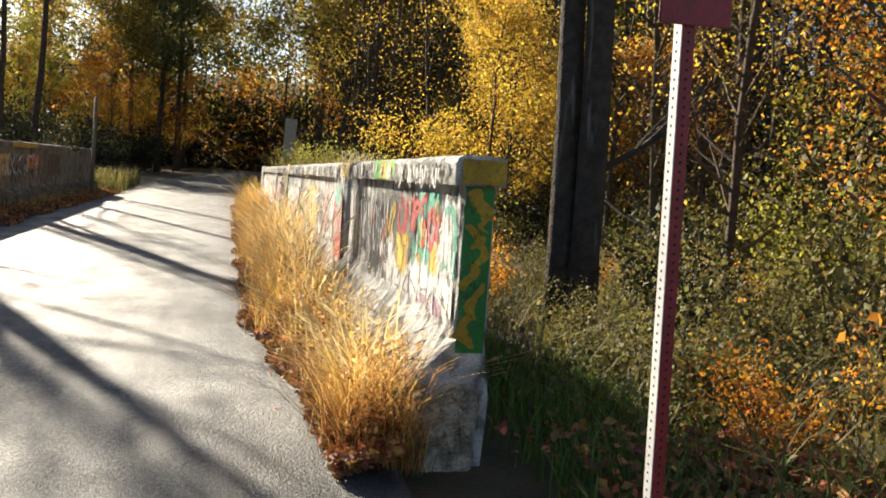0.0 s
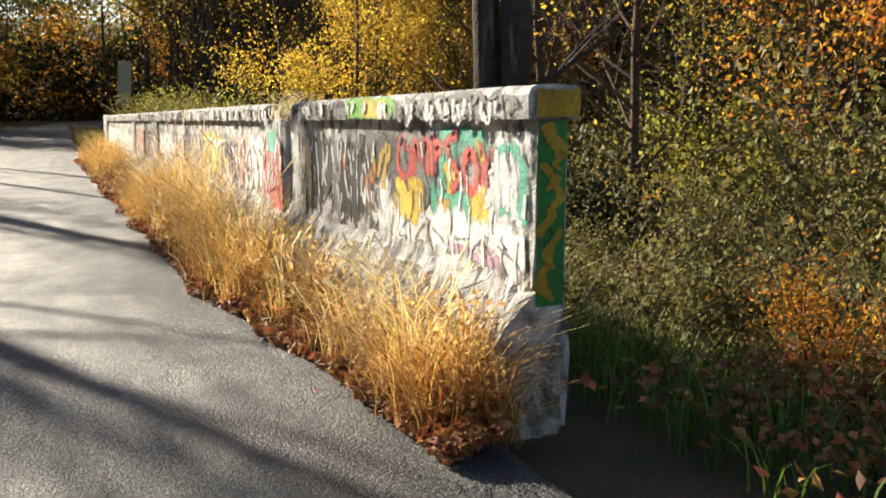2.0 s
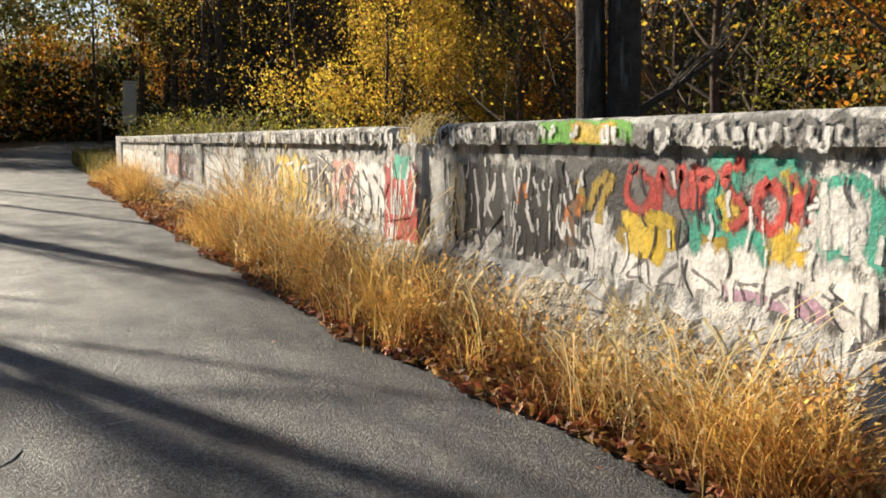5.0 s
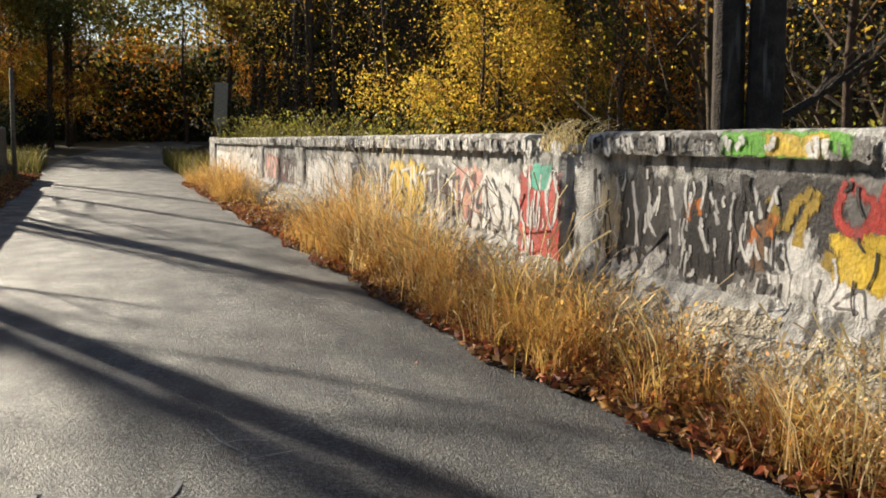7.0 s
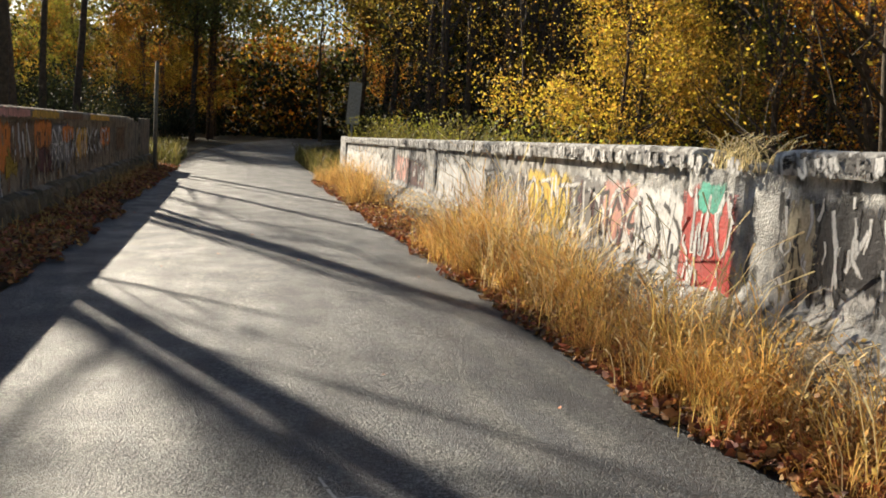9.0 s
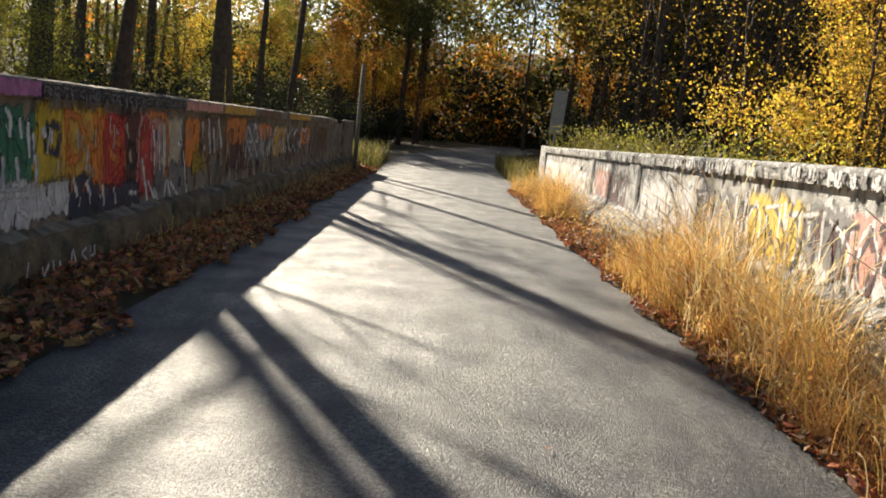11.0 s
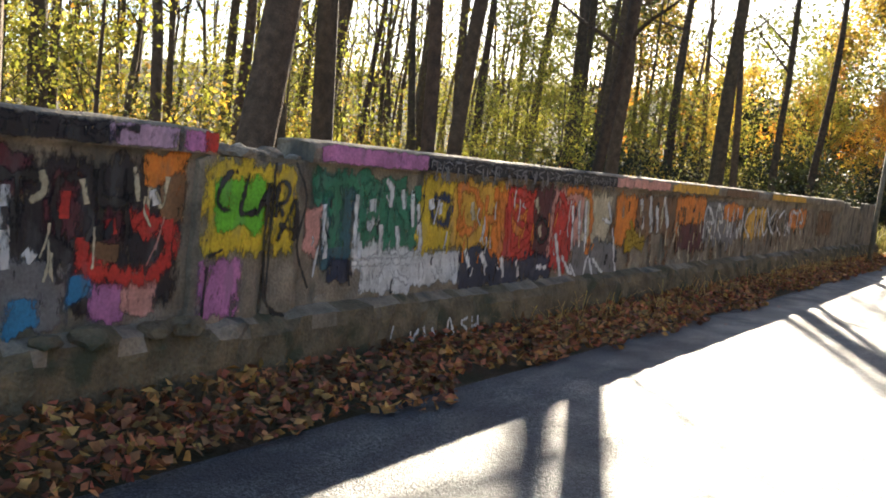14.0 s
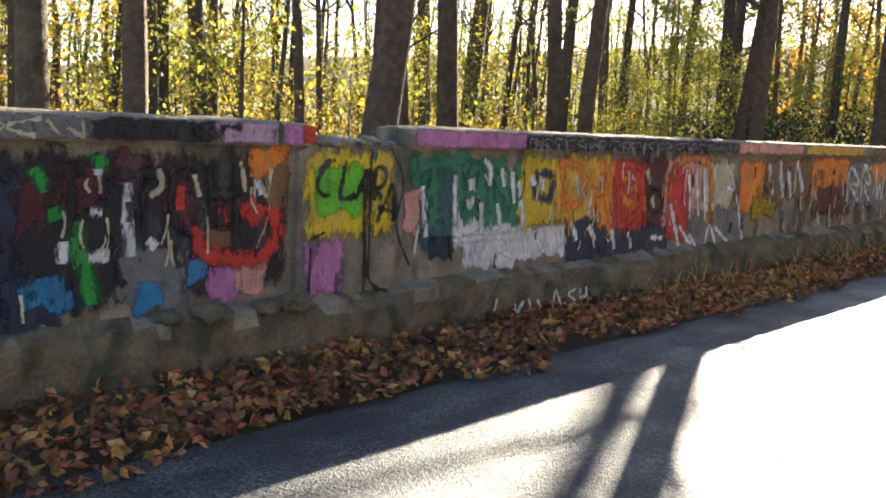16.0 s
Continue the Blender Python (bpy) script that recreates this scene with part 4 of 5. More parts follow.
# ---- sign post by the road ----
def perforated_post(x, y):
    """Square steel tube, white on one face and red on the others, with a row of holes in two faces."""
    base = tagged(new("sign_post"), "dark red perforated metal sign post with white side", "sign post")
    base.location = (x, y, -0.06)
    base.rotation_euler = (0, radians(-1.6), radians(2))
    h = 0.02
    bm = bmesh.new()
    for a in ((-h, h, -h, -h + 0.003), (-h, h, h - 0.003, h), (h - 0.003, h, -h + 0.003, h - 0.003)):
        box(bm, a[0], a[1], a[2], a[3], -0.3, 1.98)
    part("channel", bm, M_RED, base)
    bm = bmesh.new()
    box(bm, -h - 0.003, -h, -h - 0.001, h, -0.3, 1.98, 0.0006)
    part("reflective_strip", bm, M_WHITE, base, "white reflective strip")
    bm = bmesh.new()
    bmesh.ops.create_circle(bm, cap_ends=True, segments=8, radius=0.0045)
    hole = part("hole", bm, M_HOLE, base)
    hole.matrix_basis = pose(0, -h - 0.0008, 0.03, 90, 0, 0)
    for k in range(1, 148):
        c = hole.copy()
        scene.collection.objects.link(c)
        z = 0.03 + 0.0254 * (k % 74)
        c.matrix_basis = pose(0, -h - 0.0008, z, 90, 0, 0) if k < 74 else pose(-h - 0.0038, 0, z, 0, 90, 0)
    bm = bmesh.new()
    box(bm, -0.10, 0.12, -0.004, 0.004, 1.85, 2.3, 0.003)
    part("sign_board", bm, M_RED, base, "dark red back of a sign board").location = (0, -0.032, 0)


perforated_post(0.205, -2.56)


def far_sign(x, y, z0, ztop, w, h):
    base = tagged(new("road_sign"), "tall narrow road sign seen from behind on a thin post", "road sign")
    base.location = (x, y, z0)
    base.rotation_euler = (0, radians(3), 0)
    bm = bmesh.new()
    box(bm, -0.035, 0.035, -0.03, 0.03, -0.3, ztop - z0 - 0.1, 0.004)
    part("post", bm, M_GALV, base)
    bm = bmesh.new()
    box(bm, -w / 2, w / 2, -0.045, -0.035, ztop - z0 - h, ztop - z0, 0.004)
    part("sign_board", bm, M_GALV, base)


far_sign(1.12, 30.3, -0.06, 3.2, 0.46, 1.5)

post = tagged(new("marker_post"), "slim weathered grey post at the far end of the parapet", "post")
post.location = (-5.0, 23.6, -0.06)
bm = bmesh.new()
tube(bm, [Vector((0, 0, -0.2)), Vector((0, 0, 1.5)), Vector((0.02, 0, 3.0))], [0.06, 0.055, 0.05], 8)
part("shaft", bm, M_WOODPOST, post, smooth=True)
bm = bmesh.new()
bmesh.ops.create_cone(bm, cap_ends=True, segments=8, radius1=0.06, radius2=0.01, depth=0.06, matrix=pose(0.02, 0, 3.03))
part("top", bm, M_WOODPOST, post)


# ---- grass, weeds and leaf litter ----
nrng = np.random.default_rng(7)


def blades(name, roots, heights, width, lean, material, label, category, head=0.0):
    """Bent grass blades (three joints each), some with a nodding seed head."""
    n = len(roots)
    a = nrng.uniform(0, 2 * np.pi, n)
    d = np.stack([np.cos(a), np.sin(a), np.zeros(n)], 1)
    s = np.stack([-np.sin(a), np.cos(a), np.zeros(n)], 1)
    l = (lean * nrng.uniform(0.3, 1.4, n) * heights)[:, None]
    up = np.array([[0, 0, 1.0]])
    V = []
    for f, wf, lf in ((0, 1, 0), (0.45, 0.9, 0.16), (0.8, 0.7, 0.55), (0.95, 0.35 + head, 1.0)):
        c = roots + up * (heights * f)[:, None] + d * l * lf
        w = s * width * wf * nrng.uniform(0.7, 1.3, (n, 1))
        V += [c - w, c + w]
    V = np.stack(V, 1).reshape(-1, 3)
    i = np.arange(n)[:, None] * 8
    F = np.concatenate([np.hstack([i + k, i + k + 1, i + k + 3, i + k + 2]) for k in (0, 2, 4)])
    ob = from_np(name, V, F, material)
    return tagged(ob, label, category, kind="stuff")


def along(n, x0, x1, y0, y1, clump=2.0, power=1.0, hard=0.0):
    y = y0 + (y1 - y0) * nrng.random(n) ** power
    x = nrng.uniform(x0, x1, n)
    keep = np.array([noise.noise(Vector((float(p) * 2, float(q) * clump, 4))) for p, q in zip(x, y)]) > nrng.uniform(-0.55 + hard, 0.35 - hard / 2, n)
    x, y = x[keep], y[keep]
    return np.stack([x, y, ground_z(x, y) + 0.03], 1)


def verge(y):
    """How far the weedy verge reaches out from the sunlit parapet, as a share of its full width."""
    return 0.50 + 0.50 * np.clip((np.asarray(y) + 0.2) / 2.7, 0, 1)


def tufts(count, y0, y1, power, per, hgt, seed):
    """Roots and heights of grass in tufts of uneven size, taller against the wall."""
    g = np.random.default_rng(seed)
    P, H = [], []
    for k in range(count):
        y = y0 + (y1 - y0) * g.random() ** power
        x = -0.14 - 0.60 * float(verge(y)) * g.random()
        gap = noise.noise(Vector((0.3, y * 0.55, 8)))
        if y > 9 and gap < -0.02:
            continue
        n = int(per * g.uniform(0.4, 1.5))
        h = hgt * g.uniform(0.45, 1.25) * (0.50 + 0.65 * min(1, (x + 0.80) / 0.4)) * (0.62 + 0.42 * min(1, max(0, (y - 0.3) / 2.5))) * (1 + 0.5 * gap)
        P.append(np.stack([x + g.normal(size=n) * 0.055, y + g.normal(size=n) * 0.075, np.full(n, -0.03)], 1))
        H.append(h * g.uniform(0.35, 1.2, n))
    return np.concatenate(P), np.concatenate(H)


r, h = tufts(320, -0.85, 23.3, 1.35, 62, 0.62, 5)
blades("dry_grass", r, h, 0.0024, 0.75, M_DRY, "tall golden dry grass along the foot of the parapet", "grass", 0.9)
r, h = tufts(200, -0.9, 20, 1.4, 42, 0.48, 6)
blades("dry_grass", r, h, 0.0030, 1.1, M_RUST, "matted rust-brown dead grass along the parapet", "grass", 0.3)
r, h = tufts(140, -0.7, 14, 1.3, 12, 0.85, 8)
blades("dry_grass", r, h, 0.0034, 0.7, M_STRAW, "pale nodding straw with seed heads", "grass", 1.6)
for nm, cnt, m, sz, lab in (("dry_weeds", 7000, M_DRY, 0.030, "dry curled weed leaves among the golden grass"), ("dead_weeds", 7000, M_RUST, 0.036, "shrivelled brown weed leaves under the grass")):
    r = along(cnt, -0.80, -0.16, -1.0, 23, 1.6, 1.35)
    r[:, 0] = -0.14 + (r[:, 0] + 0.14) * verge(r[:, 1])
    V, F = leaf_quads(r + np.stack([np.zeros(len(r)), np.zeros(len(r)), nrng.uniform(0.02, 0.62 if m is M_DRY else 0.36, len(r)) * np.clip((r[:, 0] + 1.0) / 0.5, 0.3, 1)], 1), sz, nrng)
    tagged(from_np(nm, V, F, m), lab, "weeds", kind="stuff")
# weeds standing behind the sunlit parapet and in its gap
r = np.concatenate([along(4200, 0.35, 3.2, 9, 24, 1.0)])
blades("wall_weeds", r, nrng.uniform(1.1, 1.95, len(r)), 0.006, 0.35, M_WEED, "yellow-green weeds behind the parapet", "weeds", 0.8)
r = along(240, -0.02, 0.2, 2.9, 3.65, 3.0) + np.array([[0, 0, 1.3]])
blades("gap_weeds", r, nrng.uniform(0.06, 0.26, len(r)), 0.003, 1.2, M_STRAW, "dry straw growing on the broken parapet top", "weeds", 1.4)
r = along(9000, 0.4, 3.4, 8, 26, 1.0)
V, F = leaf_quads(r + np.stack([np.zeros(len(r)), np.zeros(len(r)), nrng.uniform(1.0, 1.95, len(r))], 1), 0.055, nrng)
tagged(from_np("wall_weed_leaves", V, F, M_LEAF_YG), "leafy yellow-green weeds behind the parapet", "weeds", kind="stuff")
# verge grass at the far ends and behind the parapets
r = np.concatenate([along(5000, 0.3, 5.0, 22, 34), along(3500, -0.4, 0.9, 23.4, 36), along(2500, -7.0, -4.7, 27.5, 36)])
blades("verge_grass", r, nrng.uniform(0.25, 0.9, len(r)), 0.012, 0.4, M_WEED, "rough yellow-green grass on the road verge", "grass")
r = along(7000, 0.35, 2.3, -3.2, 3.0, 1.2)
blades("green_grass", r, nrng.uniform(0.08, 0.32, len(r)), 0.005, 0.6, M_GRASS, "short green grass beside the end of the parapet", "grass")
r = along(8000, 0.9, 7.5, -3.5, 12.0, 1.0)
blades("tall_weeds", r, nrng.uniform(0.25, 0.95, len(r)) * np.clip(0.5 + r[:, 0] / 6, 0.5, 1), 0.005, 0.95, M_WEED, "tall dry and green weeds on the bank", "weeds", 0.8)
r = along(24000, 0.6, 9.0, -3.5, 14.0, 1.0)
V, F = leaf_quads(r + np.stack([np.zeros(len(r)), np.zeros(len(r)), nrng.uniform(0.03, 0.9, len(r)) * np.clip(0.35 + r[:, 0] / 5, 0.35, 1.2)], 1), 0.048, nrng)
tagged(from_np("weed_foliage", V, F, M_WEED), "leafy green and brown weeds on the bank", "weeds", kind="stuff")


def litter(name, n, x0, x1, y0, y1, edge, label):
    y = y0 + (y1 - y0) * nrng.random(n) ** 1.35
    u = nrng.random(n) ** (0.8 if x0 < -1 else 0.55)
    x = x0 + (x1 - x0) * u * np.array([1 + (0.4 if x0 < -1 else 0.22) * noise.noise(Vector((x0, float(q) * 1.4, 2))) for q in y])
    if x0 > -1 and x1 < 0:
        x = x0 + (x - x0) * verge(y)
    c = np.stack([x, y, 0.02 + nrng.uniform(0, 0.05, n) + 0.09 * (1 - u)], 1)
    V, F = leaf_quads(c, 0.072 if x0 < -1 else 0.066, nrng, 0.5)
    return tagged(from_np(name, V, F, M_LITTER), label, "leaves", kind="stuff")


r = along(1700, -5.34, -5.0, 6.5, 27, 1.3)
blades("dry_grass", r, nrng.uniform(0.08, 0.36, len(r)), 0.003, 0.9, M_DRY, "short dry grass at the foot of the shaded parapet", "grass", 0.5)
litter("leaf_litter", 12500, -5.36, -4.62, -2.5, 27, 0, "brown dead leaves heaped along the shaded parapet")
litter("leaf_litter", 9000, -0.22, -0.86, -1.15, 22, 0, "russet dead leaves along the sunlit road edge")
litter("leaf_litter", 2600, 0.2, 2.2, -3.5, -0.6, 0, "brown dead leaves on the ground beside the parapet end")
rl = random.Random(3)
for k in range(20):
    x, y = rl.uniform(-4.5, -0.7), rl.uniform(-1.5, 14)
    if k < 1:
        V, F = leaf_quads(np.zeros((1, 3)), 0.045, nrng, 0.9)
        lf = tagged(from_np("fallen_leaf", V, F, M_LITTER), "single curled dead leaf on the asphalt", "leaf", group="leaves on the road")
        lf.location = (x, y, 0.03)
    else:
        copy_thing(lf, pose(x, y, 0.03, rl.uniform(-15, 15), rl.uniform(-15, 15), rl.uniform(0, 360)))


# ---- chalk marks on the asphalt ----
def chalk(lines, width):
    bm = bmesh.new()
    for line in lines:
        P = [Vector((a, b, 0.018)) for a, b in line]
        row = []
        for i, p in enumerate(P):
            d = (P[min(i + 1, len(P) - 1)] - P[max(i - 1, 0)]).normalized()
            nrm = Vector((-d.y, d.x, 0)) * width * 0.5
            row.append((bm.verts.new(p + nrm), bm.verts.new(p - nrm)))
        for a, b in zip(row, row[1:]):
            bm.faces.new((a[0], a[1], b[1], b[0]))
    ob = finish("chalk_drawing", bm, M_CHALK)
    return tagged(ob, "faint rubbed chalk lines on the asphalt", "chalk drawing")


chalk([[(-3.05 + 0.26 * math.cos(t / 10 * math.pi * 1.2 + 2.8), 1.15 + 0.24 * math.sin(t / 10 * math.pi * 1.2 + 2.8)) for t in range(11)]], 0.02)
chalk([[(-2.62, 1.75), (-2.58, 1.55), (-2.50, 1.38), (-2.52, 1.25)], [(-2.66, 1.50), (-2.5, 1.55), (-2.38, 1.5)], [(-2.5, 1.3), (-2.3, 1.34)]], 0.013)


# ---- trees ----
def limb(bm, p, d, length, r, rng, depth, tips, n=6, gravity=0.0):
    pts, radii = [p.copy()], [r]
    seg = 5 if depth > 1 else 4
    for i in range(seg):
        d = (d + Vector((rng.uniform(-1, 1), rng.uniform(-1, 1), rng.uniform(-0.7, 0.9))) * 0.17).normalized()
        p = p + d * length / seg
        pts.append(p.copy())
        radii.append(max(0.004, r * (1 - 0.8 * (i + 1) / seg)))
    tube(bm, pts, radii, n)
    tips.extend(pts[2:])
    if depth > 0:
        for k in range(3 if depth > 1 else 4):
            i = rng.randrange(2, seg)
            nd = (d + Vector((rng.uniform(-1, 1), rng.uniform(-1, 1), rng.uniform(-0.2, 0.9))) * 0.9).normalized()
            limb(bm, pts[i], nd, length * rng.uniform(0.4, 0.65), radii[i] * 0.6, rng, depth - 1, tips, 4)


def tree(seed, height, r, bark, leaf=None, leaves=0, leaf_size=0.12, spread=0.5, limbs=10, first=0.35, lean=(0, 0), label="", fork=False, low=False):
    """A tree at the origin: tapered trunk with root flare, limbs, and a crown of single leaves round the twigs."""
    rng = random.Random(seed)
    root = new("tree")
    tagged(root, label, "tree", group="trees")
    bm = bmesh.new()
    pts, radii = [], []
    n = 11
    wx, wy = 0, 0
    for i in range(n + 1):
        f = i / n
        wx += rng.uniform(-1, 1) * 0.012 * height
        wy += rng.uniform(-1, 1) * 0.012 * height
        pts.append(Vector((wx * f + lean[0] * f * height, wy * f + lean[1] * f * height, -0.3 + f * (height + 0.3))))
        radii.append(r * (1.25 if i == 0 else 1) * (1 - 0.85 * f ** 1.2) + 0.006)
    tube(bm, pts, radii, 10 if r > 0.12 else 6, 0.07, rng)
    part("trunk", bm, bark, root, smooth=True)
    bm, tips = bmesh.new(), []
    for k in range(limbs):
        f = first + (0.97 - first) * (k + rng.random()) / limbs
        i = min(n - 1, int(f * n))
        p = pts[i].lerp(pts[i + 1], f * n - i)
        a = rng.uniform(0, 2 * math.pi)
        d = Vector((math.cos(a), math.sin(a), rng.uniform(0.2, 1.1))).normalized()
        limb(bm, p, d, height * spread * (1.1 - 0.7 * f) * rng.uniform(0.6, 1.1), max(0.01, radii[i] * 0.45), rng, 2 if height > 6 else 1, tips, 5)
    part("branchwork", bm, bark, root)
    if leaves:
        g = np.random.default_rng(seed)
        T = np.array([tuple(t) for t in tips])
        pick = T[g.integers(0, len(T), leaves)]
        c = pick + g.normal(size=(leaves, 3)) * height * 0.035
        V, F = leaf_quads(c, leaf_size, g)
        from_np("crown", V, F, leaf, root)
    return root


def shrub(seed, height, leaf, leaves, leaf_size, label, bark=None):
    rng = random.Random(seed)
    root = tagged(new("shrub"), label, "shrub", group="undergrowth")
    bm, tips = bmesh.new(), []
    for k in range(7):
        a = rng.uniform(0, 2 * math.pi)
        limb(bm, Vector((rng.uniform(-0.15, 0.15), rng.uniform(-0.15, 0.15), -0.15)), Vector((math.cos(a) * 0.6, math.sin(a) * 0.6, 1)).normalized(), height * rng.uniform(0.6, 1.1), 0.016 * height, rng, 1, tips, 4)
    part("stemwork", bm, bark or M_BARK, root)
    g = np.random.default_rng(seed)
    T = np.array([tuple(t) for t in tips])
    c = T[g.integers(0, len(T), leaves)] + g.normal(size=(leaves, 3)) * height * 0.10
    c[:, 2] = np.abs(c[:, 2])
    V, F = leaf_quads(c, leaf_size, g)
    from_np("foliage", V, F, leaf, root)
    return root


def at(ob, x, y, rz=0.0, s=1.0, lean=0.0, first=False):
    m = Matrix.Translation((x, y, float(ground_z(x, y)))) @ pose(0, 0, 0, lean, 0, rz)
    if first:
        ob.matrix_basis = m @ Matrix.Diagonal((s, s, s, 1))
        return ob
    c = copy_thing(ob, m)
    c.scale = (s, s, s)
    return c


def scatter(kinds, places, seed, smin=0.8, smax=1.2):
    """Plants copies of the kinds at the places; each kind's own first tree takes the first place it gets."""
    rng = random.Random(seed)
    for x, y in places:
        k = rng.choice(kinds)
        at(k, x, y, rng.uniform(0, 360), rng.uniform(smin, smax), 0, first=k.name not in PLANTED)
        PLANTED.add(k.name)


PLANTED = set()


def shades(height):
    """True where a crown of that height would stand between the sun and the open road."""
    def test(x, y):
        for xr in (-4.5, -2.5, -0.5):
            d = (xr - x) / 0.40
            if 0 < d < height / 0.454 and -6 < y - 0.917 * d < 33:
                return True
        return False
    return test



def field(n, x0, x1, y0, y1, seed, gap=1.0, avoid=None):
    rng, out, tries = random.Random(seed), [], 0
    while len(out) < n and tries < n * 40:
        tries += 1
        x, y = rng.uniform(x0, x1), rng.uniform(y0, y1)
        if abs(x - road_mid(y)) < 4.3 and y < 66:
            continue
        if avoid and avoid(x, y):
            continue
        if all((x - a) ** 2 + (y - b) ** 2 > gap * gap for a, b in out):
            out.append((x, y))
    return out


# the big dark trunk behind the sunlit parapet, in two stems
for dx, dy, rr, ln, sd in ((0.22, 0, 0.18, (0.012, 0), 31), (0.03, 0.2, 0.17, (0.0, 0.01), 32)):
    t = tree(sd, 15, rr, M_BARK_DK, None, 0, spread=0.30, limbs=9, first=0.42, lean=ln, label="large dark-barked tree trunk with peeling pale streaks")
    at(t, 2.78 + dx, 4.6 + dy, 0, 1, 0, True)
bm, tips = bmesh.new(), []
limb(bm, Vector((2.95, 4.6, 1.45)), Vector((0.9, -0.1, 0.55)), 1.5, 0.06, random.Random(4), 2, tips)
dead = finish("broken_branch", bm, M_BARK_DK)
tagged(dead, "bare broken branch on the dark trunk", "branch")

bare_a = tree(41, 15, 0.19, M_BARK, None, 0, spread=0.22, limbs=12, first=0.45, label="tall slender bare woodland tree")
bare_b = tree(42, 17, 0.15, M_BARK, None, 0, spread=0.18, limbs=12, first=0.5, lean=(0.05, -0.02), label="tall slender bare woodland tree")
bare_c = tree(43, 12, 0.10, M_BARK, None, 0, spread=0.22, limbs=10, first=0.35, lean=(-0.04, 0.03), label="thin bare woodland tree")
yellow = tree(44, 6.5, 0.055, M_BARK, M_LEAF_Y, 8500, 0.075, 0.42, 16, 0.12, label="young tree thick with small yellow leaves")
yelgreen = tree(45, 7.5, 0.07, M_BARK, M_LEAF_YG, 7500, 0.085, 0.40, 16, 0.15, label="young tree with yellow-green leaves")
orange = tree(46, 7.0, 0.06, M_BARK, M_LEAF_O, 7000, 0.08, 0.40, 14, 0.15, label="young tree with orange autumn leaves")
olive = tree(47, 14, 0.17, M_BARK, M_LEAF_G, 9000, 0.20, 0.34, 16, 0.30, label="tall woodland tree with olive green leaves")
tallyel = tree(48, 15, 0.17, M_BARK, M_LEAF_T, 8000, 0.20, 0.32, 16, 0.32, label="tall woodland tree with thinning yellow leaves")
# this tree's shade is put into its near-black leaves
darkt = tree(49, 11, 0.12, M_BARK_DK, M_LEAF_SHADE, 8000, 0.18, 0.36, 16, 0.12, label="dense woodland tree with shade-dark leaf colour")
sparse = tree(50, 5.5, 0.04, M_BARK, M_LEAF_YG, 1500, 0.09, 0.40, 14, 0.12, label="thin sapling with sparse yellow-green leaves")
twiggy = tree(52, 9, 0.085, M_BARK, M_LEAF_Y, 1500, 0.075, 0.42, 22, 0.14, label="twiggy woodland tree with few yellow leaves")
sh_w = shrub(61, 1.5, M_WEED, 2200, 0.065, "tangled green and brown leafy undergrowth")
sh_y = shrub(62, 1.7, M_LEAF_Y, 2000, 0.06, "low shrub with small yellow leaves")
sh_o = shrub(63, 1.6, M_LEAF_O, 1900, 0.06, "low shrub with russet leaves")
# understory bush whose deep shade comes from the leaf colour
sh_d = shrub(64, 2.0, M_LEAF_SHADE, 1800, 0.11, "dense bush with deep shade in its leaf colour")
sh_g = shrub(65, 1.6, M_LEAF_YG, 2000, 0.07, "low shrub with yellow-green leaves")

# trunks beyond the shaded parapet
for x, y, k, rz, s in ((-8.5, 6.5, bare_a, 0, 1.1), (-8.9, 7.6, bare_c, 90, 1.2), (-9.2, 8.6, bare_b, 200, 1.0), (-8.5, 9.9, bare_c, 10, 1.1), (-9.6, 11.9, bare_b, 120, 0.9),
                        (-8.5, 14.8, bare_b, 60, 0.7), (-8.5, 22.1, bare_a, 310, 1.0), (-8.6, 24.4, bare_c, 75, 1.0), (-9.0, 29.6, bare_c, 140, 1.2), (-8.5, 32.3, bare_b, 10, 0.9),
                        (-9.5, 3.5, bare_a, 180, 0.8), (-8.9, 4.2, bare_c, 20, 1.2), (-14.5, 35.0, bare_a, 40, 1.1), (-15, 27.0, bare_a, 100, 1.1), (-16, 31.0, bare_b, 30, 1.2)):
    at(k, x, y, rz, s, -8 if y == 6.5 else 0, k.name not in PLANTED)
    PLANTED.add(k.name)
for x, y, k, rz, s in ((-21, 19.7, bare_c, 40, 2.0), (-21, 21.3, bare_b, 80, 1.7), (-21, 26.4, bare_b, 10, 1.5), (-21, 29.2, bare_c, 130, 2.0), (-20, 33.0, bare_c, 200, 1.9), (-20, 37.5, bare_a, 250, 1.4), (-20, 39.5, bare_c, 300, 1.9), (-19, 9.6, bare_a, 20, 1.5), (-19, 10.8, bare_c, 60, 2.0)):
    at(k, x, y, rz, s, 0)
limby = tree(53, 11, 0.15, M_BARK, None, 0, spread=0.40, limbs=15, first=0.34, label="branching bare woodland tree")
at(limby, -8.9, 16.6, 40, 1.0, 0, True)
scatter([twiggy], [(6.4, 9.5), (7.6, 7.4), (6.0, 6.4), (8.5, 11.5), (6.8, 4.2), (9.2, 5.2), (5.2, 22.5), (6.4, 25.0), (3.4, 27.0), (7.6, 14.2), (8.4, 2.6)], 71, 0.85, 1.1)
scatter([bare_a, bare_b, bare_c, bare_c], field(42, -28, -12.0, -4, 46, 2, 1.9, shades(13)), 3, 0.7, 1.1)
scatter([sparse, sparse, yelgreen], field(52, -32, -11.5, -2, 44, 4, 1.7), 5, 0.6, 1.0)
scatter([sh_g, sh_w, sh_y], field(66, -28, -8.5, -2, 40, 6, 1.5), 7, 0.8, 1.5)
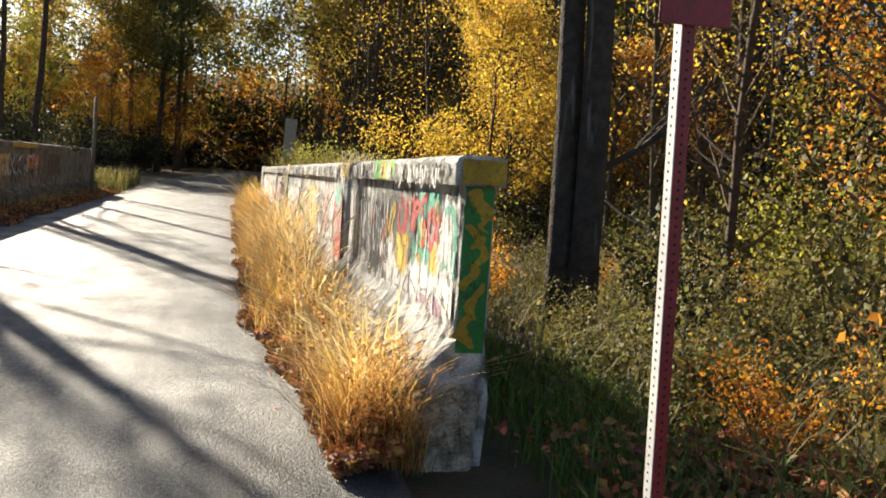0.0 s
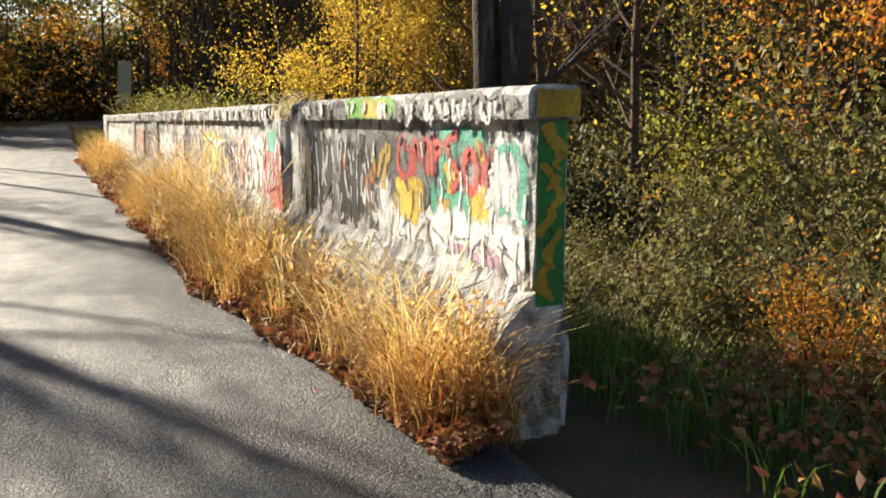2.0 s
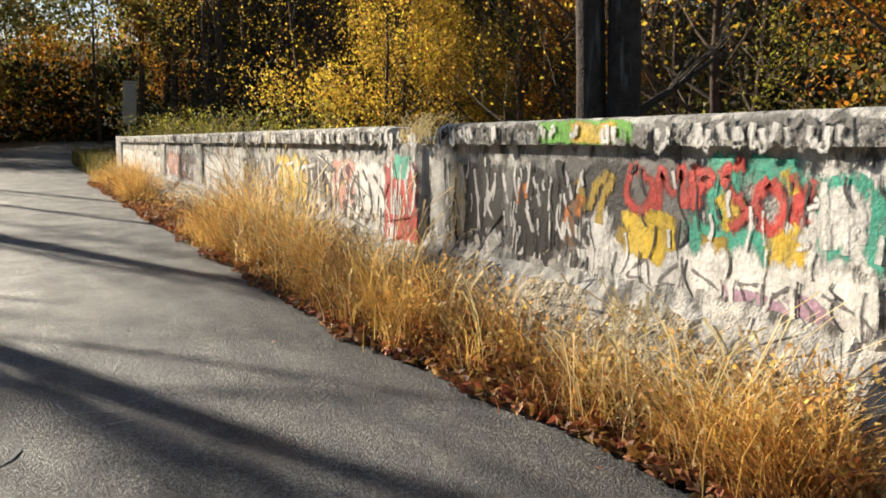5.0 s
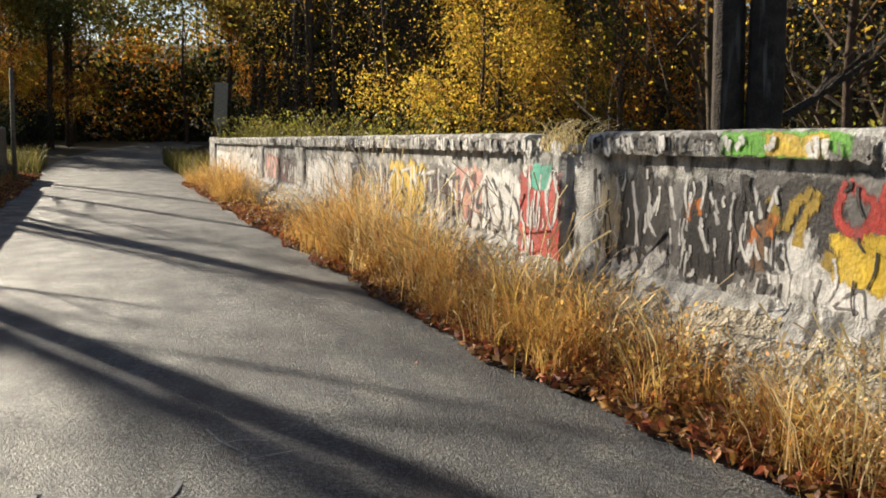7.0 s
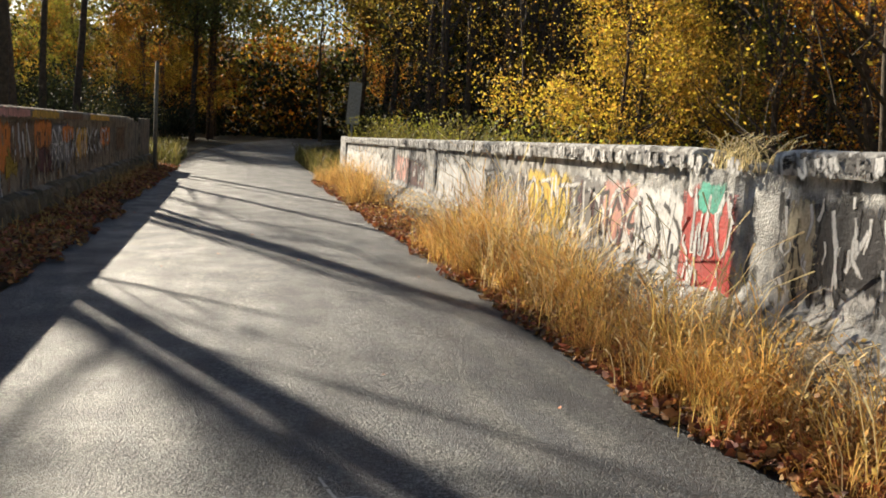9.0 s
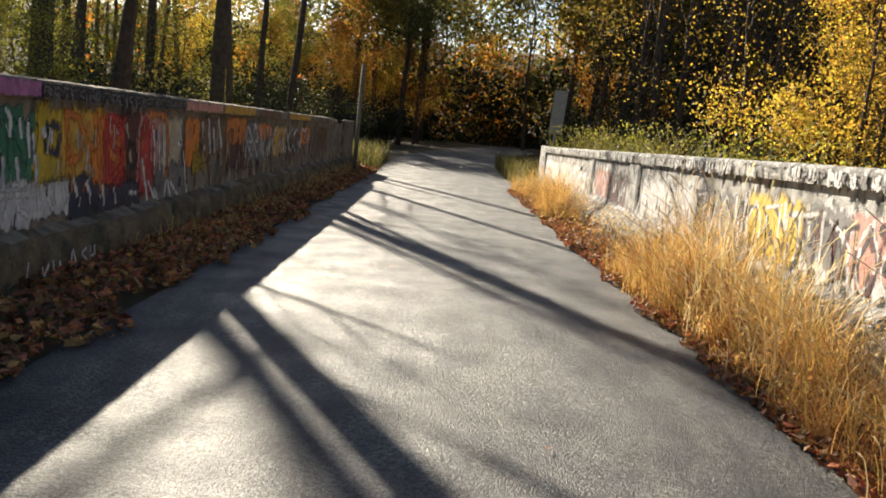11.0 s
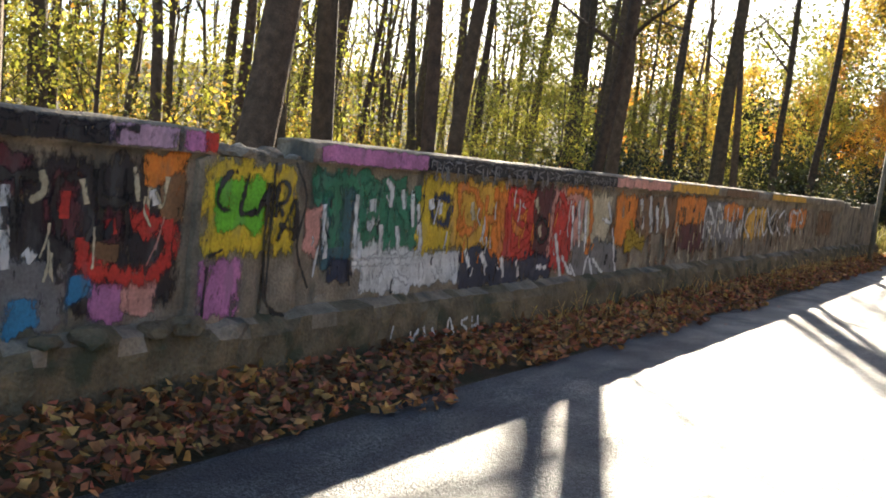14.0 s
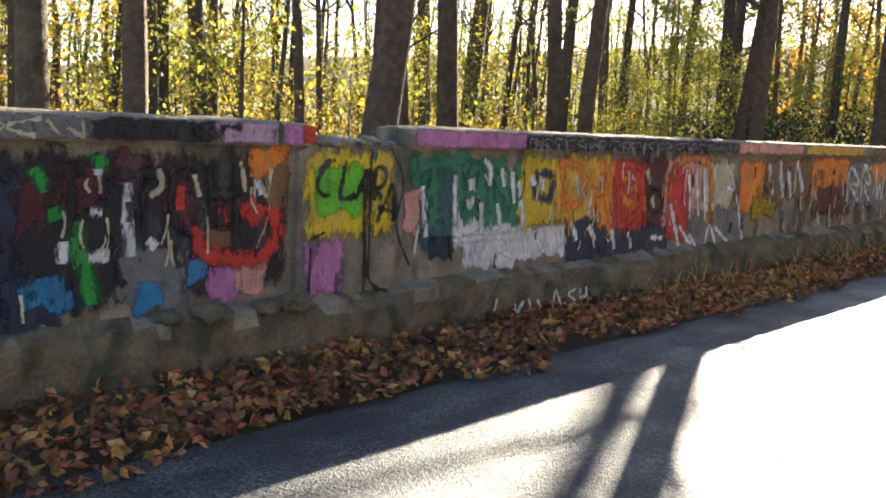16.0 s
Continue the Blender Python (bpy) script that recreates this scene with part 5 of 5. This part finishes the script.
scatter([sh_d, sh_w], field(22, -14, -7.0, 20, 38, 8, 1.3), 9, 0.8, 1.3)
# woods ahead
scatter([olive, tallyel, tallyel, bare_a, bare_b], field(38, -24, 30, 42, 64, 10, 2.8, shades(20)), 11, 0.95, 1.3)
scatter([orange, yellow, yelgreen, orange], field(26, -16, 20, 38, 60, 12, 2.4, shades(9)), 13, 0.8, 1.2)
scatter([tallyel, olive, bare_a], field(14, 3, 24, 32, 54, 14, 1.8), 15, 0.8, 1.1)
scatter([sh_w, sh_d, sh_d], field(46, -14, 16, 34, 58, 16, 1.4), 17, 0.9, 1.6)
# woods behind the sunlit parapet
scatter([yellow, yellow, yelgreen], [(5.3, 16.6), (6.3, 18.6), (6.0, 17.2), (7.4, 20.2)], 18, 0.85, 1.05)
scatter([sparse, orange, yelgreen, sparse, yellow], field(30, 6.5, 24, 3, 36, 20, 2.2), 21, 0.6, 1.0)
scatter([darkt, olive, bare_a, bare_b, bare_c, bare_c], field(48, 6.5, 34, 6, 50, 22, 2.2), 23, 0.7, 1.05)
scatter([sh_w, sh_y, sh_o, sh_g, sh_w, sh_y, sh_d], field(100, 3.4, 22, -2, 34, 24, 1.2), 25, 0.7, 1.4)
scatter([sh_w, sh_w, sh_o], field(26, 1.7, 6.0, -2.5, 8, 26, 0.9), 27, 0.4, 0.8)
scatter([bare_c, sparse, bare_b], field(14, 8, 26, -8, 6, 28, 2.2), 29, 0.8, 1.1)
# woods behind the walker
scatter([bare_a, bare_c, sparse], field(10, -24, 26, -30, -12, 30, 3.0), 31, 0.8, 1.1)


def leaf_mass(n, x0, x1, y0, y1, low, high, size, material, seed, spread=0.9):
    """Far foliage in uneven clumps, too far off to tell tree from tree."""
    g = np.random.default_rng(seed)
    k = max(8, n // 70)
    cx, cy = g.uniform(x0, x1, k), g.uniform(y0, y1, k)
    c = np.stack([cx, cy, ground_z(cx, cy) + low + (high - low) * g.random(k) ** 1.3], 1)
    c = c[(np.abs(cx + 2.4 - 0.0052 * np.clip(cy - 30, 0, 40) ** 2) > 4.5) | (cy > 66)]
    p = c[g.integers(0, len(c), n)] + g.normal(size=(n, 3)) * np.array([[spread, spread, spread * 0.7]])
    p[:, 2] = np.maximum(p[:, 2], ground_z(p[:, 0], p[:, 1]) + 0.05)
    V, F = leaf_quads(p, size, g)
    return tagged(from_np("far_woods", V, F, material), "distant autumn woodland foliage in mixed tones", "woods", kind="stuff")


# the near-black masses among these draw the woods' shaded depths by colour
leaf_mass(16000, -45, 50, 62, 92, 0.2, 6, 0.5, M_LEAF_SHADE, 1)
leaf_mass(16000, -22, 26, 66.5, 73, 0.0, 6, 0.34, M_LEAF_SHADE, 11)
leaf_mass(9000, -20, 26, 67, 76, 1.0, 9, 0.34, M_LEAF_T, 12, 1.2)
leaf_mass(11000, -24, 26, 67, 78, 4, 13, 0.36, M_LEAF_G, 16, 1.3)
leaf_mass(5000, -12, 4, 68, 76, 1.0, 6, 0.30, M_LEAF_O, 13)
leaf_mass(8000, 5, 24, 34, 56, 0.0, 4.5, 0.24, M_LEAF_SHADE, 14)
leaf_mass(7000, 9, 22, 4, 34, 0.0, 4, 0.16, M_LEAF_SHADE, 15)
leaf_mass(16000, -45, 55, 62, 98, 1, 13, 0.42, M_LEAF_G, 2, 1.3)
leaf_mass(9000, -40, 45, 60, 90, 2, 13, 0.40, M_LEAF_YG, 3, 1.2)
leaf_mass(7000, -30, 30, 56, 80, 1, 8, 0.36, M_LEAF_O, 4)
leaf_mass(9000, 22, 55, -12, 62, 0.2, 9, 0.40, M_LEAF_SHADE, 5, 1.2)
leaf_mass(9000, 18, 50, -10, 60, 0.5, 10, 0.36, M_LEAF_G, 6, 1.2)
leaf_mass(6000, 16, 45, -8, 55, 0.5, 8, 0.32, M_LEAF_O, 7)
leaf_mass(8000, -65, -26, -8, 62, 0.2, 6, 0.26, M_LEAF_YG, 8, 1.2)
leaf_mass(6000, -60, -24, -8, 62, 0.2, 4, 0.26, M_LEAF_G, 9, 1.2)
leaf_mass(3500, -40, -22, 0, 30, 0.5, 5, 0.22, M_LEAF_Y, 10)
leaf_mass(15000, -48, -24, -4, 60, 3, 13, 0.20, M_LEAF_YG, 21, 1.3)
leaf_mass(9000, -48, -26, -4, 60, 3, 15, 0.22, M_LEAF_T, 22, 1.5)
leaf_mass(8000, -30, -13, 10, 52, 2, 9, 0.11, M_LEAF_G, 23, 1.0)
leaf_mass(7000, 3.5, 10, 26, 42, 1.0, 7, 0.16, M_LEAF_SHADE, 24, 0.8)
bm = bmesh.new()
rt = random.Random(77)
for x0, x1, y0, y1, n in ((-60, -24, -8, 60, 210), (-40, 45, 60, 90, 70), (22, 50, -10, 60, 60), (8, 22, 6, 40, 60), (3.5, 14, 24, 44, 34)):
    for k in range(n):
        x, y = rt.uniform(x0, x1), rt.uniform(y0, y1)
        h, r0 = rt.uniform(9, 15), rt.uniform(0.07, 0.17)
        p = [Vector((x, y, float(ground_z(x, y)) - 0.2))]
        for i in range(5):
            p.append(p[-1] + Vector((rt.uniform(-0.3, 0.3), rt.uniform(-0.3, 0.3), h / 5)))
        tube(bm, p, [r0 * (1 - 0.17 * i) for i in range(6)], 5)
        for i in range(5):
            q = p[2 + i % 4]
            d = Vector((rt.uniform(-1, 1), rt.uniform(-1, 1), rt.uniform(0.3, 1.2)))
            tube(bm, [q, q + d * 0.9, q + d * 1.6 + Vector((0, 0, 0.5))], [r0 * 0.4, r0 * 0.25, 0.01], 4)
tagged(finish("far_trunks", bm, M_BARK), "distant bare trunks of the woodland", "woods", kind="stuff")
